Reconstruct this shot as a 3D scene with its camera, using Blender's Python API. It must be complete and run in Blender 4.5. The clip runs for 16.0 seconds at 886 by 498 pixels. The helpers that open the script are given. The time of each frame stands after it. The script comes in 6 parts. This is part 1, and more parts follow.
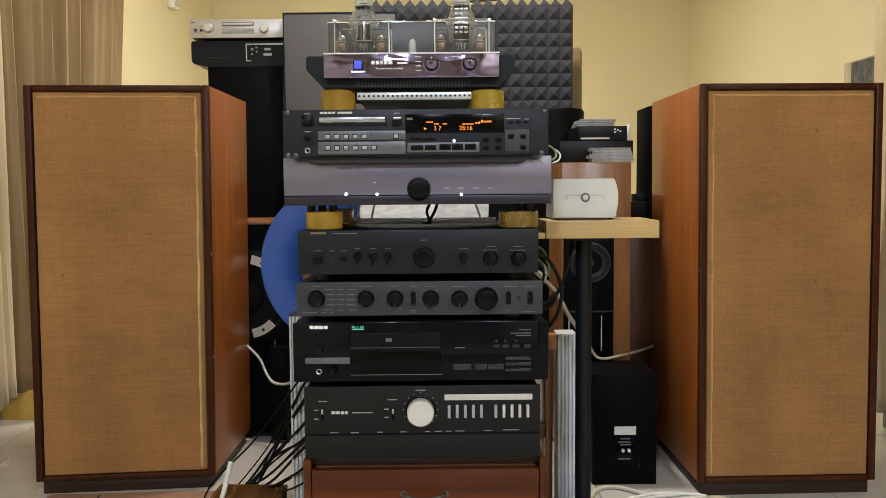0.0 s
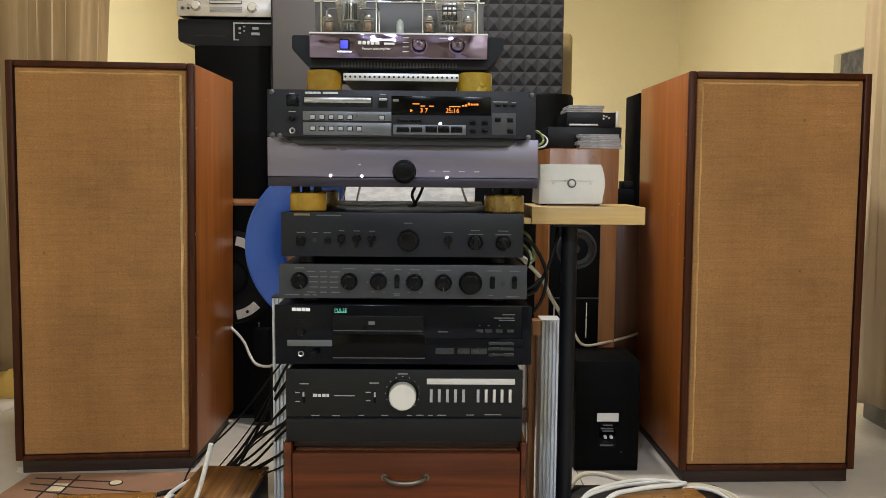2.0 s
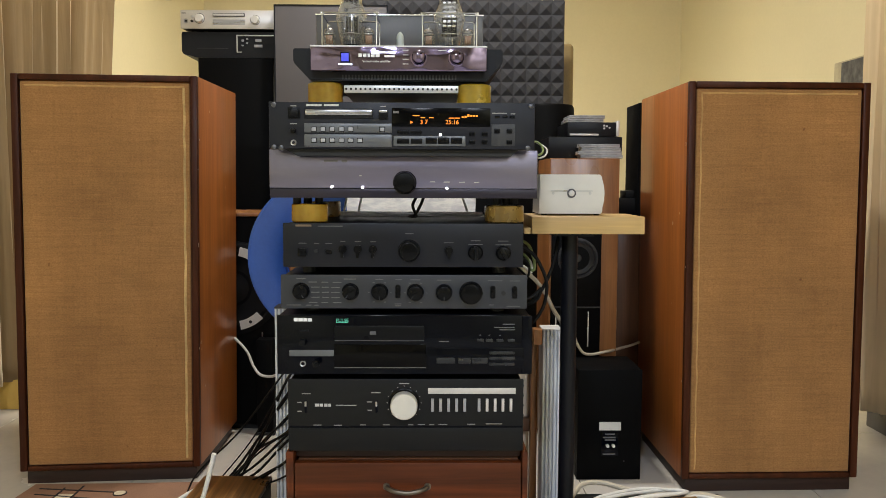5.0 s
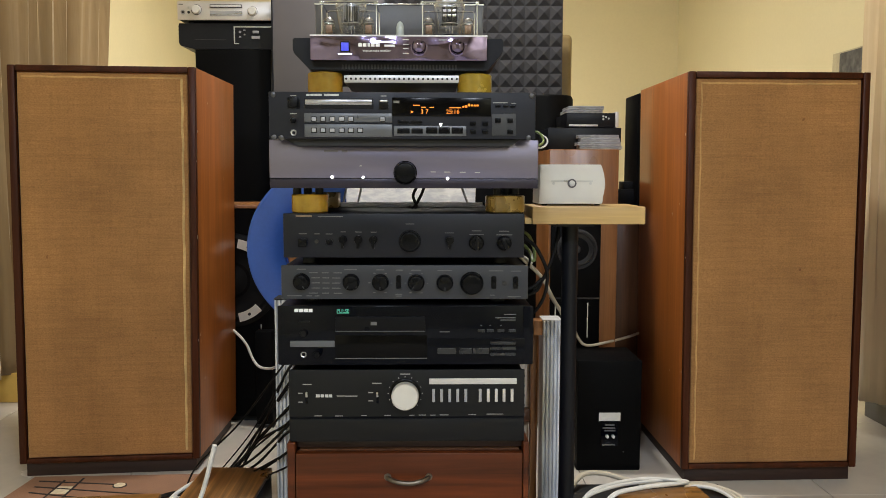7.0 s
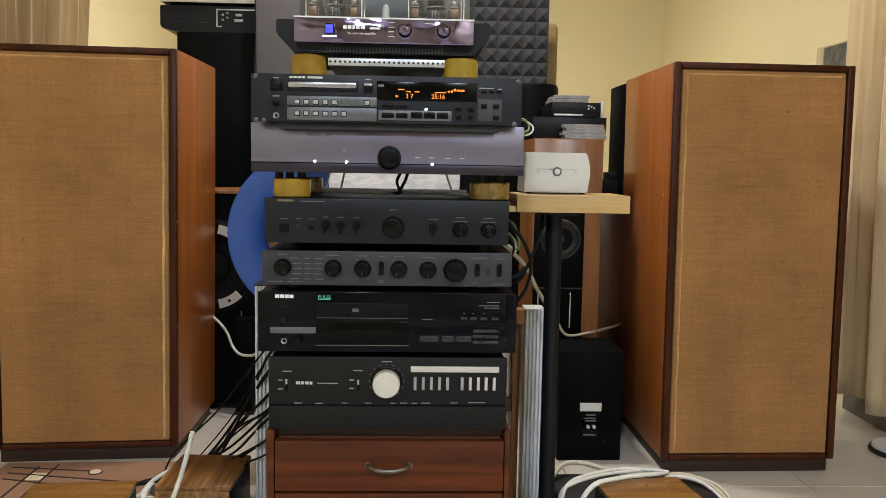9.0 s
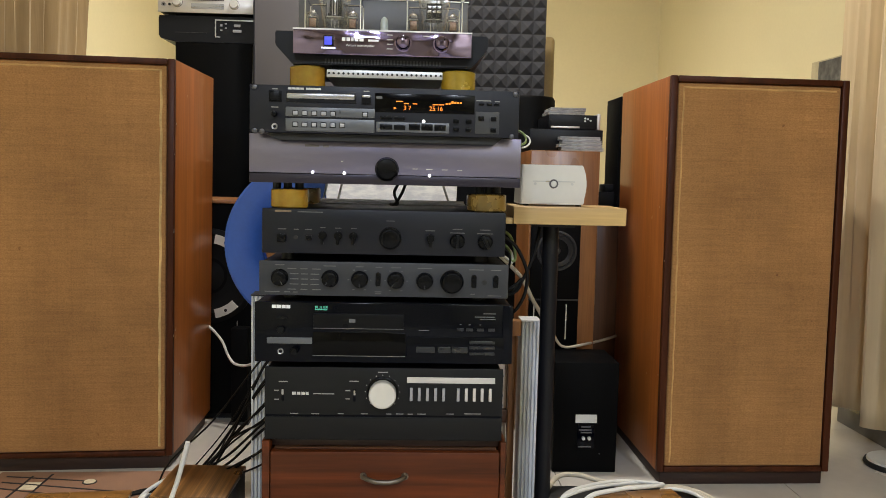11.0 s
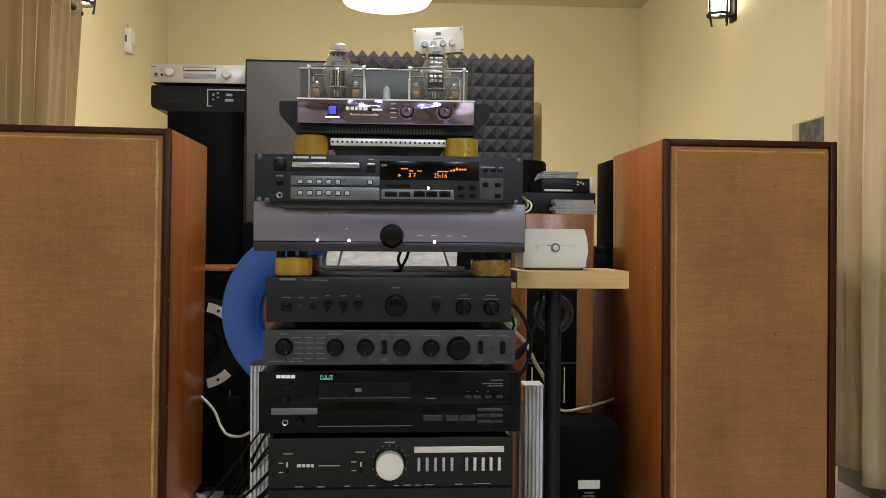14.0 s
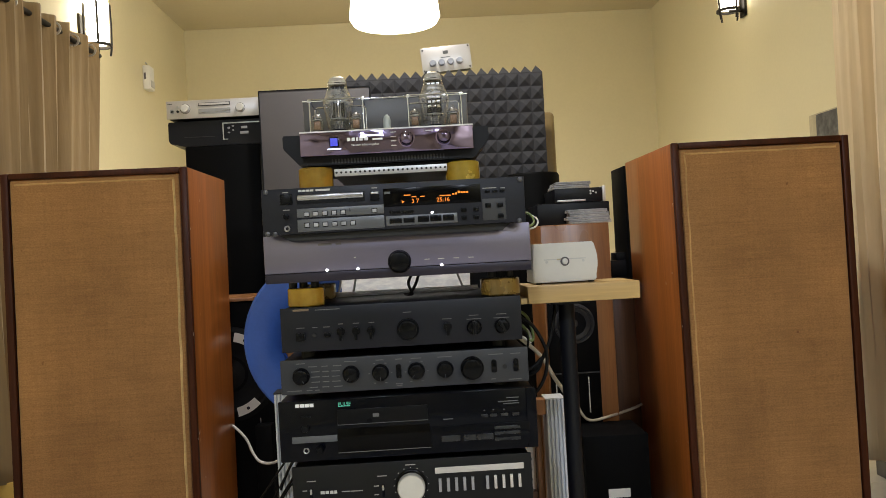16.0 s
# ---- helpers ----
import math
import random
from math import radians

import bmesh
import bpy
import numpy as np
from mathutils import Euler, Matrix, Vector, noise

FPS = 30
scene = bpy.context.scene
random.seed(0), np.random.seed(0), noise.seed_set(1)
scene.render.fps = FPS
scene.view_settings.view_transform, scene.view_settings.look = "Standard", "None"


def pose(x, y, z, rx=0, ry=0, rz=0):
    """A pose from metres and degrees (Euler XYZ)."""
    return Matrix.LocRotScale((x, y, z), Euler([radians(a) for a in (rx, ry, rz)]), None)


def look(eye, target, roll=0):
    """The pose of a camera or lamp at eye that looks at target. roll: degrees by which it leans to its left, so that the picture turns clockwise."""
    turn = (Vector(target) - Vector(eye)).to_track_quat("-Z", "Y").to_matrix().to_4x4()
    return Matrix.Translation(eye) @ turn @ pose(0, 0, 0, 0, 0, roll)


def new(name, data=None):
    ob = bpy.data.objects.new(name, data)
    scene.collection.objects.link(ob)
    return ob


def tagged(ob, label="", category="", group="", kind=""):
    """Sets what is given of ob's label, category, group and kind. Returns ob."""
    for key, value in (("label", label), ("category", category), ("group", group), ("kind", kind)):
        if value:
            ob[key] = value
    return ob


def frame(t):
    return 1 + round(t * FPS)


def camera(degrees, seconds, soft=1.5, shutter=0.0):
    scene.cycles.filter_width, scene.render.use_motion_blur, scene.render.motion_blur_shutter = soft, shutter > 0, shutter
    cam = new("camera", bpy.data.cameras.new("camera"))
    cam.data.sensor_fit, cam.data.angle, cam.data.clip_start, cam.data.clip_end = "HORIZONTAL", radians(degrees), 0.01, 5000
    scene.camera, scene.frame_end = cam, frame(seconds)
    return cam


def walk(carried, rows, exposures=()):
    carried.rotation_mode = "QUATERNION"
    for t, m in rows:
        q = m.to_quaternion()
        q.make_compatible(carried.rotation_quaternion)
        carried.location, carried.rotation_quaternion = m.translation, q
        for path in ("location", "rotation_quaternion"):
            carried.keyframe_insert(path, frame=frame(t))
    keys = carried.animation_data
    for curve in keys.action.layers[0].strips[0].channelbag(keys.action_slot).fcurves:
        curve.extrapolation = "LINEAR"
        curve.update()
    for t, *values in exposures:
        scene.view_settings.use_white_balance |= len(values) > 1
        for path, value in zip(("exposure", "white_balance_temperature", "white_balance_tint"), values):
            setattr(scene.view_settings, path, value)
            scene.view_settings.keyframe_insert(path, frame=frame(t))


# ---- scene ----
cam = camera(56.4, 16.0, soft=0.5)
PATH = [
    (0, (-0.005, -0.058, 0.805), (0.006, 1.937, 0.654), -0.5),
    (0.5, (-0.005, -0.056, 0.804), (0.006, 1.938, 0.647), -0.2),
    (1, (-0.002, -0.052, 0.804), (0.015, 1.941, 0.635), 0.0),
    (1.5, (-0.001, -0.053, 0.801), (0.028, 1.939, 0.624), 0.3),
    (2, (0.002, -0.049, 0.801), (0.041, 1.942, 0.615), 0.5),
    (2.5, (0.003, -0.055, 0.802), (0.038, 1.936, 0.617), 0.8),
    (3, (-0.009, -0.059, 0.797), (0.024, 1.932, 0.612), 1.0),
    (3.5, (-0.002, -0.056, 0.794), (0.028, 1.935, 0.615), 1.0),
    (4, (0.003, -0.06, 0.802), (0.028, 1.933, 0.632), 0.7),
    (6.5, (0.011, -0.058, 0.804), (0.048, 1.935, 0.642), -0.1),
    (7, (0.001, -0.057, 0.798), (0.038, 1.935, 0.618), 0.1),
    (7.5, (0.0, -0.054, 0.795), (0.05, 1.936, 0.603), 0.2),
    (8, (0.007, -0.043, 0.8), (0.084, 1.945, 0.603), 0.3),
    (8.5, (0.001, -0.042, 0.79), (0.079, 1.947, 0.587), 0.8),
    (11, (-0.003, -0.047, 0.792), (0.087, 1.943, 0.615), 1.3),
    (11.5, (-0.005, -0.051, 0.791), (0.105, 1.94, 0.637), 1.6),
    (12, (-0.0261, -0.0438, 0.7863), (0.1109, 1.9482, 0.6777), 1.83),
    (12.5, (-0.0472, -0.0368, 0.7929), (0.0996, 1.9569, 0.7306), 1.92),
    (13, (-0.0444, -0.0318, 0.7935), (0.1056, 1.9629, 0.7664), 1.83),
    (13.5, (-0.0512, -0.0326, 0.7952), (0.0983, 1.9622, 0.7689), 1.52),
    (14, (-0.0458, -0.039, 0.7978), (0.0884, 1.956, 0.7715), 0.44),
    (14.5, (-0.0148, -0.0424, 0.8037), (0.1, 1.9544, 0.7821), -0.99),
    (15, (0.0028, -0.0547, 0.8166), (0.0891, 1.9433, 0.804), -2.38),
    (15.5, (-0.001, -0.0656, 0.8228), (0.0662, 1.9334, 0.8199), -3.0),
    (16, (-0.0029, -0.0625, 0.8179), (0.0552, 1.9366, 0.8189), -3.2),
]
walk(cam, [(t, look(eye, target, roll)) for t, eye, target, roll in PATH],
     exposures=[(0.0, 0.0), (11.5, 0.0), (13.0, -0.18), (14.5, -0.25), (16.0, -0.28)])

# ---- light and exposure ----
world = bpy.data.worlds.new("world")
scene.world = world
world.use_nodes = True
world.node_tree.nodes["Background"].inputs[0].default_value = (0.9, 0.85, 0.75, 1)
world.node_tree.nodes["Background"].inputs[1].default_value = 0.02


def area_lamp(name, x, y, z, size, power, colour):
    data = bpy.data.lights.new(name, "AREA")
    data.shape, data.size, data.energy, data.color = "DISK", size, power, colour
    ob = new(name, data)
    ob.location = (x, y, z)
    return ob


# two unseen ceiling lamps assumed behind the camera, added to light the fronts
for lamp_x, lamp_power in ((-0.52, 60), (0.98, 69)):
    area_lamp("assumed_front_light", lamp_x, -1.50, 2.42, 0.34, lamp_power, (0.745, 0.838, 1.0))
# unseen lamp added above the rack to brighten its back and the cabinet sides
area_lamp("added_rear_light", 0.00, 2.35, 2.46, 0.20, 29, (1.0, 0.97, 0.92))
# the pendant's bulb shines down out of its open shade
area_lamp("pendant_light", -0.06, 4.2, 1.950, 0.40, 23, (1.0, 0.96, 0.88))


# ---- materials ----
def nodes_of(name):
    m = bpy.data.materials.new(name)
    m.use_nodes = True
    nt = m.node_tree
    return m, nt, nt.nodes["Principled BSDF"]


def coords(nt, stretch):
    tc = nt.nodes.new("ShaderNodeTexCoord")
    mp = nt.nodes.new("ShaderNodeMapping")
    mp.inputs["Scale"].default_value = stretch
    nt.links.new(tc.outputs["Object"], mp.inputs["Vector"])
    return mp.outputs["Vector"]


def noise_node(nt, vec, scale, detail=4.0, rough=0.55, distortion=0.0):
    n = nt.nodes.new("ShaderNodeTexNoise")
    n.inputs["Scale"].default_value = scale
    n.inputs["Detail"].default_value = detail
    n.inputs["Roughness"].default_value = rough
    n.inputs["Distortion"].default_value = distortion
    nt.links.new(vec, n.inputs["Vector"])
    return n.outputs["Fac"]


def ramp(nt, fac, stops):
    r = nt.nodes.new("ShaderNodeValToRGB")
    el = r.color_ramp.elements
    while len(el) < len(stops):
        el.new(0.5)
    for e, (p, c) in zip(el, stops):
        e.position, e.color = p, (*c, 1)
    nt.links.new(fac, r.inputs["Fac"])
    return r.outputs["Color"]


def mixed(nt, a, b, fac, mode="MULTIPLY"):
    n = nt.nodes.new("ShaderNodeMix")
    n.data_type, n.blend_type = "RGBA", mode
    n.inputs["Factor"].default_value = fac
    nt.links.new(a, n.inputs["A"])
    nt.links.new(b, n.inputs["B"])
    return n.outputs["Result"]


def bump(nt, p, fac, strength, distance):
    b = nt.nodes.new("ShaderNodeBump")
    b.inputs["Strength"].default_value, b.inputs["Distance"].default_value = strength, distance
    nt.links.new(fac, b.inputs["Height"])
    nt.links.new(b.outputs["Normal"], p.inputs["Normal"])


def tone(c, k):
    return tuple(min(1.0, v * k) for v in c)


def mat(name, base, rough=0.5, metal=0.0, var=0.12, scale=5.0, fine=90.0, relief=0.0, stretch=(1, 1, 1), rvar=0.08, coat=0.0, random_tone=0.0):
    m, nt, p = nodes_of(name)
    vec = coords(nt, stretch)
    big, small = noise_node(nt, vec, scale, 5.0), noise_node(nt, vec, fine, 3.0)
    c1 = ramp(nt, big, [(0.3, tone(base, 1 - var)), (0.7, tone(base, 1 + var))])
    c2 = ramp(nt, small, [(0.3, (1 - var, 1 - var, 1 - var)), (0.7, (1, 1, 1))])
    col = mixed(nt, c1, c2, 0.7)
    if random_tone:
        info = nt.nodes.new("ShaderNodeObjectInfo")
        col = mixed(nt, col, ramp(nt, info.outputs["Random"], [(0.0, (1 - random_tone,) * 3), (1.0, (1, 1, 1))]), 1.0)
    nt.links.new(col, p.inputs["Base Color"])
    rr = ramp(nt, big, [(0.3, (max(0.02, rough - rvar),) * 3), (0.7, (min(1, rough + rvar),) * 3)])
    nt.links.new(rr, p.inputs["Roughness"])
    p.inputs["Metallic"].default_value = metal
    p.inputs["Coat Weight"].default_value = coat
    if relief:
        bump(nt, p, small, relief, 0.002)
    return m


def wood(name, dark, light, axis="z", rough=0.35, scale=1.0, spots=False, coat=0.0, tight=1.0):
    """Grain that runs along the axis."""
    m, nt, p = nodes_of(name)
    along, across = 1.2 * scale, 26.0 * scale * tight
    st = {"x": (along, across, across), "y": (across, along, across), "z": (across, across, along)}[axis]
    vec = coords(nt, st)
    grain = noise_node(nt, vec, 1.0, 6.0, 0.6, 0.6)
    fibre = noise_node(nt, vec, 7.0, 3.0, 0.6)
    broad = noise_node(nt, coords(nt, (1, 1, 0.5)), 3.0, 3.0)
    col = ramp(nt, grain, [(0.28, dark), (0.5, tuple((a + b) / 2 for a, b in zip(dark, light))), (0.72, light)])
    col = mixed(nt, col, ramp(nt, fibre, [(0.3, (0.72,) * 3), (0.65, (1, 1, 1))]), 0.6)
    col = mixed(nt, col, ramp(nt, broad, [(0.3, (0.74, 0.70, 0.66)), (0.7, (1, 1, 1))]), 0.8)
    if spots:
        chips = noise_node(nt, coords(nt, (1, 1, 0.45)), 33.0, 2.0)
        chip = ramp(nt, chips, [(0.765, (0, 0, 0)), (0.80, (0.45, 0.33, 0.20))])
        col = mixed(nt, col, chip, 0.6, "ADD")
    nt.links.new(col, p.inputs["Base Color"])
    nt.links.new(ramp(nt, broad, [(0.3, (rough - 0.08,) * 3), (0.7, (rough + 0.1,) * 3)]), p.inputs["Roughness"])
    p.inputs["Coat Weight"].default_value = coat
    bump(nt, p, fibre, 0.12, 0.001)
    return m


def glow(name, colour, strength, base=(0.8, 0.8, 0.8)):
    m, nt, p = nodes_of(name)
    p.inputs["Base Color"].default_value = (*base, 1)
    p.inputs["Emission Color"].default_value = (*colour, 1)
    p.inputs["Emission Strength"].default_value = strength
    return m


def cloth(name, base, pale):
    """Woven speaker cloth: slubs across and up, sun-bleached patches."""
    m, nt, p = nodes_of(name)
    weft = noise_node(nt, coords(nt, (12, 12, 300)), 1.0, 3.0, 0.7)
    warp = noise_node(nt, coords(nt, (340, 340, 14)), 1.0, 3.0, 0.7)
    slub = noise_node(nt, coords(nt, (5, 5, 130)), 1.0, 4.0, 0.65)
    patch = noise_node(nt, coords(nt, (1, 1, 1)), 3.5, 4.0)
    fade = noise_node(nt, coords(nt, (7, 7, 0.8)), 1.0, 3.0)
    col = ramp(nt, patch, [(0.30, tone(base, 0.72)), (0.70, tone(base, 1.12))])
    col = mixed(nt, col, ramp(nt, fade, [(0.35, (0.90, 0.88, 0.84)), (0.65, (1, 1, 1))]), 0.8)
    col = mixed(nt, col, ramp(nt, weft, [(0.30, (0.62, 0.60, 0.57)), (0.68, (1.0, 1.0, 1.0))]), 0.42)
    col = mixed(nt, col, ramp(nt, warp, [(0.30, (0.66, 0.63, 0.60)), (0.68, (1.0, 1.0, 1.0))]), 0.10)
    grain = noise_node(nt, coords(nt, (1, 1, 1.3)), 240.0, 3.0, 0.7)
    col = mixed(nt, col, ramp(nt, grain, [(0.34, (0.60, 0.57, 0.52)), (0.62, (1, 1, 1))]), 0.65)
    col = mixed(nt, col, ramp(nt, slub, [(0.30, (0.74, 0.72, 0.68)), (0.55, (1, 1, 1))]), 0.42)
    drop = noise_node(nt, coords(nt, (120, 120, 4)), 1.0, 4.0, 0.65)
    col = mixed(nt, col, ramp(nt, drop, [(0.32, (0.78, 0.76, 0.72)), (0.55, (1, 1, 1))]), 0.28)
    specks = noise_node(nt, coords(nt, (1, 1, 1)), 42.0, 1.0)
    col = mixed(nt, col, ramp(nt, specks, [(0.19, (0.50, 0.40, 0.28)), (0.215, (1, 1, 1))]), 0.7)
    nt.links.new(col, p.inputs["Base Color"])
    p.inputs["Roughness"].default_value = 0.85
    p.inputs["Sheen Weight"].default_value = 0.15
    bump(nt, p, weft, 0.35, 0.001)
    return m


def curtain_cloth(name, base):
    m, nt, p = nodes_of(name)
    streak = noise_node(nt, coords(nt, (60, 60, 1.5)), 1.0, 4.0, 0.6)
    stain = noise_node(nt, coords(nt, (1, 1, 0.6)), 4.0, 4.0)
    col = ramp(nt, stain, [(0.3, tone(base, 0.85)), (0.7, tone(base, 1.08))])
    col = mixed(nt, col, ramp(nt, streak, [(0.3, (0.82, 0.80, 0.77)), (0.7, (1, 1, 1))]), 0.6)
    nt.links.new(col, p.inputs["Base Color"])
    p.inputs["Roughness"].default_value = 0.75
    p.inputs["Sheen Weight"].default_value = 0.3
    crease = noise_node(nt, coords(nt, (22, 22, 1.4)), 1.0, 3.0, 0.5, 0.15)
    bump(nt, p, crease, 0.35, 0.012)
    return m


PAINT = mat("wall_paint", (0.67, 0.597, 0.38), 0.62, var=0.04, scale=1.2, fine=60, relief=0.08)
CEILING = mat("ceiling_paint", (0.60, 0.53, 0.36), 0.8, var=0.05, scale=1.0, fine=40, relief=0.05)
TILE = mat("floor_tile_glaze", (0.63, 0.58, 0.51), 0.22, var=0.06, scale=4, fine=35, random_tone=0.06)
GROUT = mat("grout", (0.30, 0.28, 0.25), 0.9, var=0.15, scale=10)
VENEER = wood("mahogany_veneer", (0.310, 0.096, 0.019), (0.54, 0.178, 0.037), "z", 0.36, 1.0, spots=True, coat=0.15, tight=1.4)
EDGE = wood("dark_front_edge", (0.036, 0.010, 0.004), (0.100, 0.028, 0.010), "z", 0.4, 1.0, spots=True)
EDGE.node_tree.nodes["Principled BSDF"].inputs["Specular IOR Level"].default_value = 0.15
PLINTH = wood("plinth_wood", (0.018, 0.007, 0.004), (0.048, 0.017, 0.009), "x", 0.5)
CLOTH = cloth("speaker_cloth", (0.500, 0.248, 0.080), (0.7, 0.55, 0.3))
CLOTH_WORN = mat("worn_cloth_edge", (0.68, 0.46, 0.19), 0.9, var=0.30, scale=14, fine=160, relief=0.2)
CLOTH_FADED = mat("faded_cloth_edge", (0.57, 0.335, 0.125), 0.9, var=0.25, scale=14, fine=160, relief=0.2)
BLACK_METAL = mat("black_painted_metal", (0.0072, 0.0078, 0.0105), 0.42, var=0.14, scale=9, fine=300, relief=0.05)
FACE_BLACK = mat("satin_black_front", (0.0105, 0.0118, 0.0170), 0.36, 0.1, var=0.10, scale=5, fine=350, relief=0.05)
FACE_GREY = mat("satin_charcoal_front", (0.043, 0.045, 0.051), 0.40, 0.15, var=0.08, scale=5, fine=350, relief=0.05)
GREY_METAL = mat("charcoal_front", (0.052, 0.053, 0.056), 0.42, 0.1, var=0.10, scale=7, fine=350, relief=0.05)
RACK_METAL = mat("blue_grey_front", (0.0165, 0.0178, 0.0245), 0.40, 0.1, var=0.10, scale=7, fine=350, relief=0.05)
TEAC_FACE = mat("brown_black_front", (0.0074, 0.0075, 0.0082), 0.45, 0.1, var=0.08, scale=6, fine=350, relief=0.05)
VIOLET_ALU = mat("violet_grey_brushed", (0.195, 0.187, 0.270), 0.36, 1.0, var=0.06, scale=3, fine=260, stretch=(0.3, 1, 6), relief=0.03)
VIOLET_DARK = mat("violet_black_strip", (0.026, 0.022, 0.036), 0.34, 0.5, var=0.08, scale=5)
BLACK_SPEC = 0.22
GLOSS_BLACK = mat("gloss_black_front", (0.0014, 0.0020, 0.0046), 0.14, var=0.1, scale=6, rvar=0.04)
for _m in (BLACK_METAL, FACE_BLACK, FACE_GREY, GREY_METAL, RACK_METAL, TEAC_FACE, GLOSS_BLACK):
    _m.node_tree.nodes["Principled BSDF"].inputs["Specular IOR Level"].default_value = BLACK_SPEC
TRAY_BLACK = mat("tray_black", (0.0040, 0.0042, 0.0055), 0.32, var=0.1, scale=12)
TRAY_BLACK.node_tree.nodes["Principled BSDF"].inputs["Specular IOR Level"].default_value = 0.12
GLOSS_BLACK.node_tree.nodes["Principled BSDF"].inputs["Specular IOR Level"].default_value = 0.13
SMOKE = mat("smoked_window", (0.0016, 0.0015, 0.0018), 0.14, var=0.1, rvar=0.03)
SMOKE.node_tree.nodes["Principled BSDF"].inputs["Specular IOR Level"].default_value = 0.1
PALE_DULL = mat("dull_zinc", (0.58, 0.58, 0.59), 0.4, 0.5, var=0.08, scale=12)
DIM_STEEL = mat("dim_brushed_steel", (0.38, 0.38, 0.40), 0.3, 0.8, var=0.15, scale=20, stretch=(0.3, 1, 8))
STRIP_GREY = mat("strip_grey", (0.110, 0.116, 0.128), 0.35, 0.3, var=0.08, scale=20)
KEY_DARK = mat("dark_key", (0.011, 0.012, 0.015), 0.3, var=0.1, scale=30)
KEY_GREY = mat("key_grey", (0.36, 0.36, 0.38), 0.4, 0.2, var=0.08, scale=30)
RUBBER = mat("black_rubber", (0.007, 0.007, 0.007), 0.65, var=0.2, scale=20)
KNOB = mat("black_knob", (0.0030, 0.0030, 0.0035), 0.26, var=0.15, scale=25)
KNOB_GREY = mat("grey_black_knob", (0.0065, 0.0065, 0.007), 0.30, var=0.12, scale=25)
for _m in (KNOB, KNOB_GREY):
    _m.node_tree.nodes["Principled BSDF"].inputs["Specular IOR Level"].default_value = 0.13
# chrome whose dark violet tint stands for purple reflections of the room
REFLECTION_CHROME = mat("reflection_tinted_chrome", (0.19, 0.155, 0.26), 0.06, 1.0, var=0.10, scale=16, rvar=0.05)
_nt = REFLECTION_CHROME.node_tree
bump(_nt, _nt.nodes["Principled BSDF"], noise_node(_nt, coords(_nt, (1, 1, 2.2)), 18.0, 1.0), 0.5, 0.006)
CHROME = mat("chrome", (0.66, 0.71, 0.86), 0.08, 1.0, var=0.04, scale=6, rvar=0.04)
STEEL = mat("dull_steel", (0.55, 0.55, 0.55), 0.3, 1.0, var=0.1, scale=12)
SILVER = mat("silver_front", (0.63, 0.61, 0.60), 0.34, 0.55, var=0.05, scale=6, fine=250)
KNOB_SILVER = mat("spun_silver_knob", (0.66, 0.64, 0.60), 0.36, 0.35, var=0.05, scale=20)
LETTER = mat("pale_print", (0.55, 0.54, 0.52), 0.6, var=0.1, scale=60)
LETTER_MID = mat("mid_grey_print", (0.34, 0.33, 0.31), 0.6, var=0.1, scale=60)
LETTER_DIM = mat("grey_print", (0.115, 0.115, 0.115), 0.6, var=0.1, scale=60)
WHITE_PRINT = mat("white_print", (0.85, 0.85, 0.85), 0.5, var=0.05, scale=60)
GREEN_PRINT = mat("green_print", (0.12, 0.68, 0.48), 0.5, var=0.08, scale=60)
GOLD_PRINT = mat("gold_print", (0.17, 0.115, 0.065), 0.5, var=0.1, scale=60)
AMBER_RESIN, _nt, _p = nodes_of("amber_resin")
_v = coords(_nt, (1, 1, 1))
_nt.links.new(ramp(_nt, noise_node(_nt, _v, 30.0), [(0.3, (0.52, 0.30, 0.035)), (0.7, (0.78, 0.50, 0.07))]), _p.inputs["Base Color"])
_p.inputs["Roughness"].default_value = 0.22
_p.inputs["Subsurface Weight"].default_value = 0.35
_p.inputs["Subsurface Radius"].default_value = (0.02, 0.012, 0.003)
_p.inputs["Transmission Weight"].default_value = 0.55
_p.inputs["IOR"].default_value = 1.4
AMBER_DARK = mat("dark_amber_resin", (0.30, 0.175, 0.030), 0.26, var=0.2, scale=30, coat=0.3)
AMBER_BRIGHT = mat("bright_amber_resin", (0.66, 0.44, 0.035), 0.22, var=0.2, scale=22, coat=0.3)
BLUE = mat("blue_horn_lacquer", (0.036, 0.120, 0.53), 0.42, var=0.10, scale=9, fine=120, relief=0.05)
FOAM = mat("charcoal_foam", (0.044, 0.044, 0.050), 0.95, var=0.2, scale=20, fine=400, relief=0.5)
PANEL_GREY = mat("dark_grey_panel", (0.105, 0.097, 0.104), 0.55, var=0.06, scale=4, fine=300, relief=0.05)
COVER_GREY = mat("grey_cover_paint", (0.105, 0.103, 0.106), 0.40, 0.1, var=0.08, scale=6, fine=300, relief=0.04)
BLACK_WOOD = mat("black_cabinet", (0.0022, 0.0022, 0.0025), 0.6, var=0.2, scale=8, fine=200, relief=0.1)
CONE_GREY = mat("grey_cone", (0.022, 0.022, 0.024), 0.42, var=0.2, scale=30)
CONE = mat("woofer_cone", (0.0055, 0.0055, 0.006), 0.6, var=0.2, scale=30)
PINE = wood("pine_board", (0.48, 0.29, 0.095), (0.74, 0.52, 0.22), "x", 0.5, 0.7)
CHERRY = wood("cherry_veneer", (0.20, 0.074, 0.021), (0.50, 0.225, 0.078), "z", 0.35)
DARK_WOOD = wood("dark_wood", (0.060, 0.024, 0.010), (0.15, 0.062, 0.026), "z", 0.4)
CABINET_WOOD = wood("cabinet_mahogany", (0.036, 0.008, 0.002), (0.180, 0.041, 0.009), "x", 0.36)
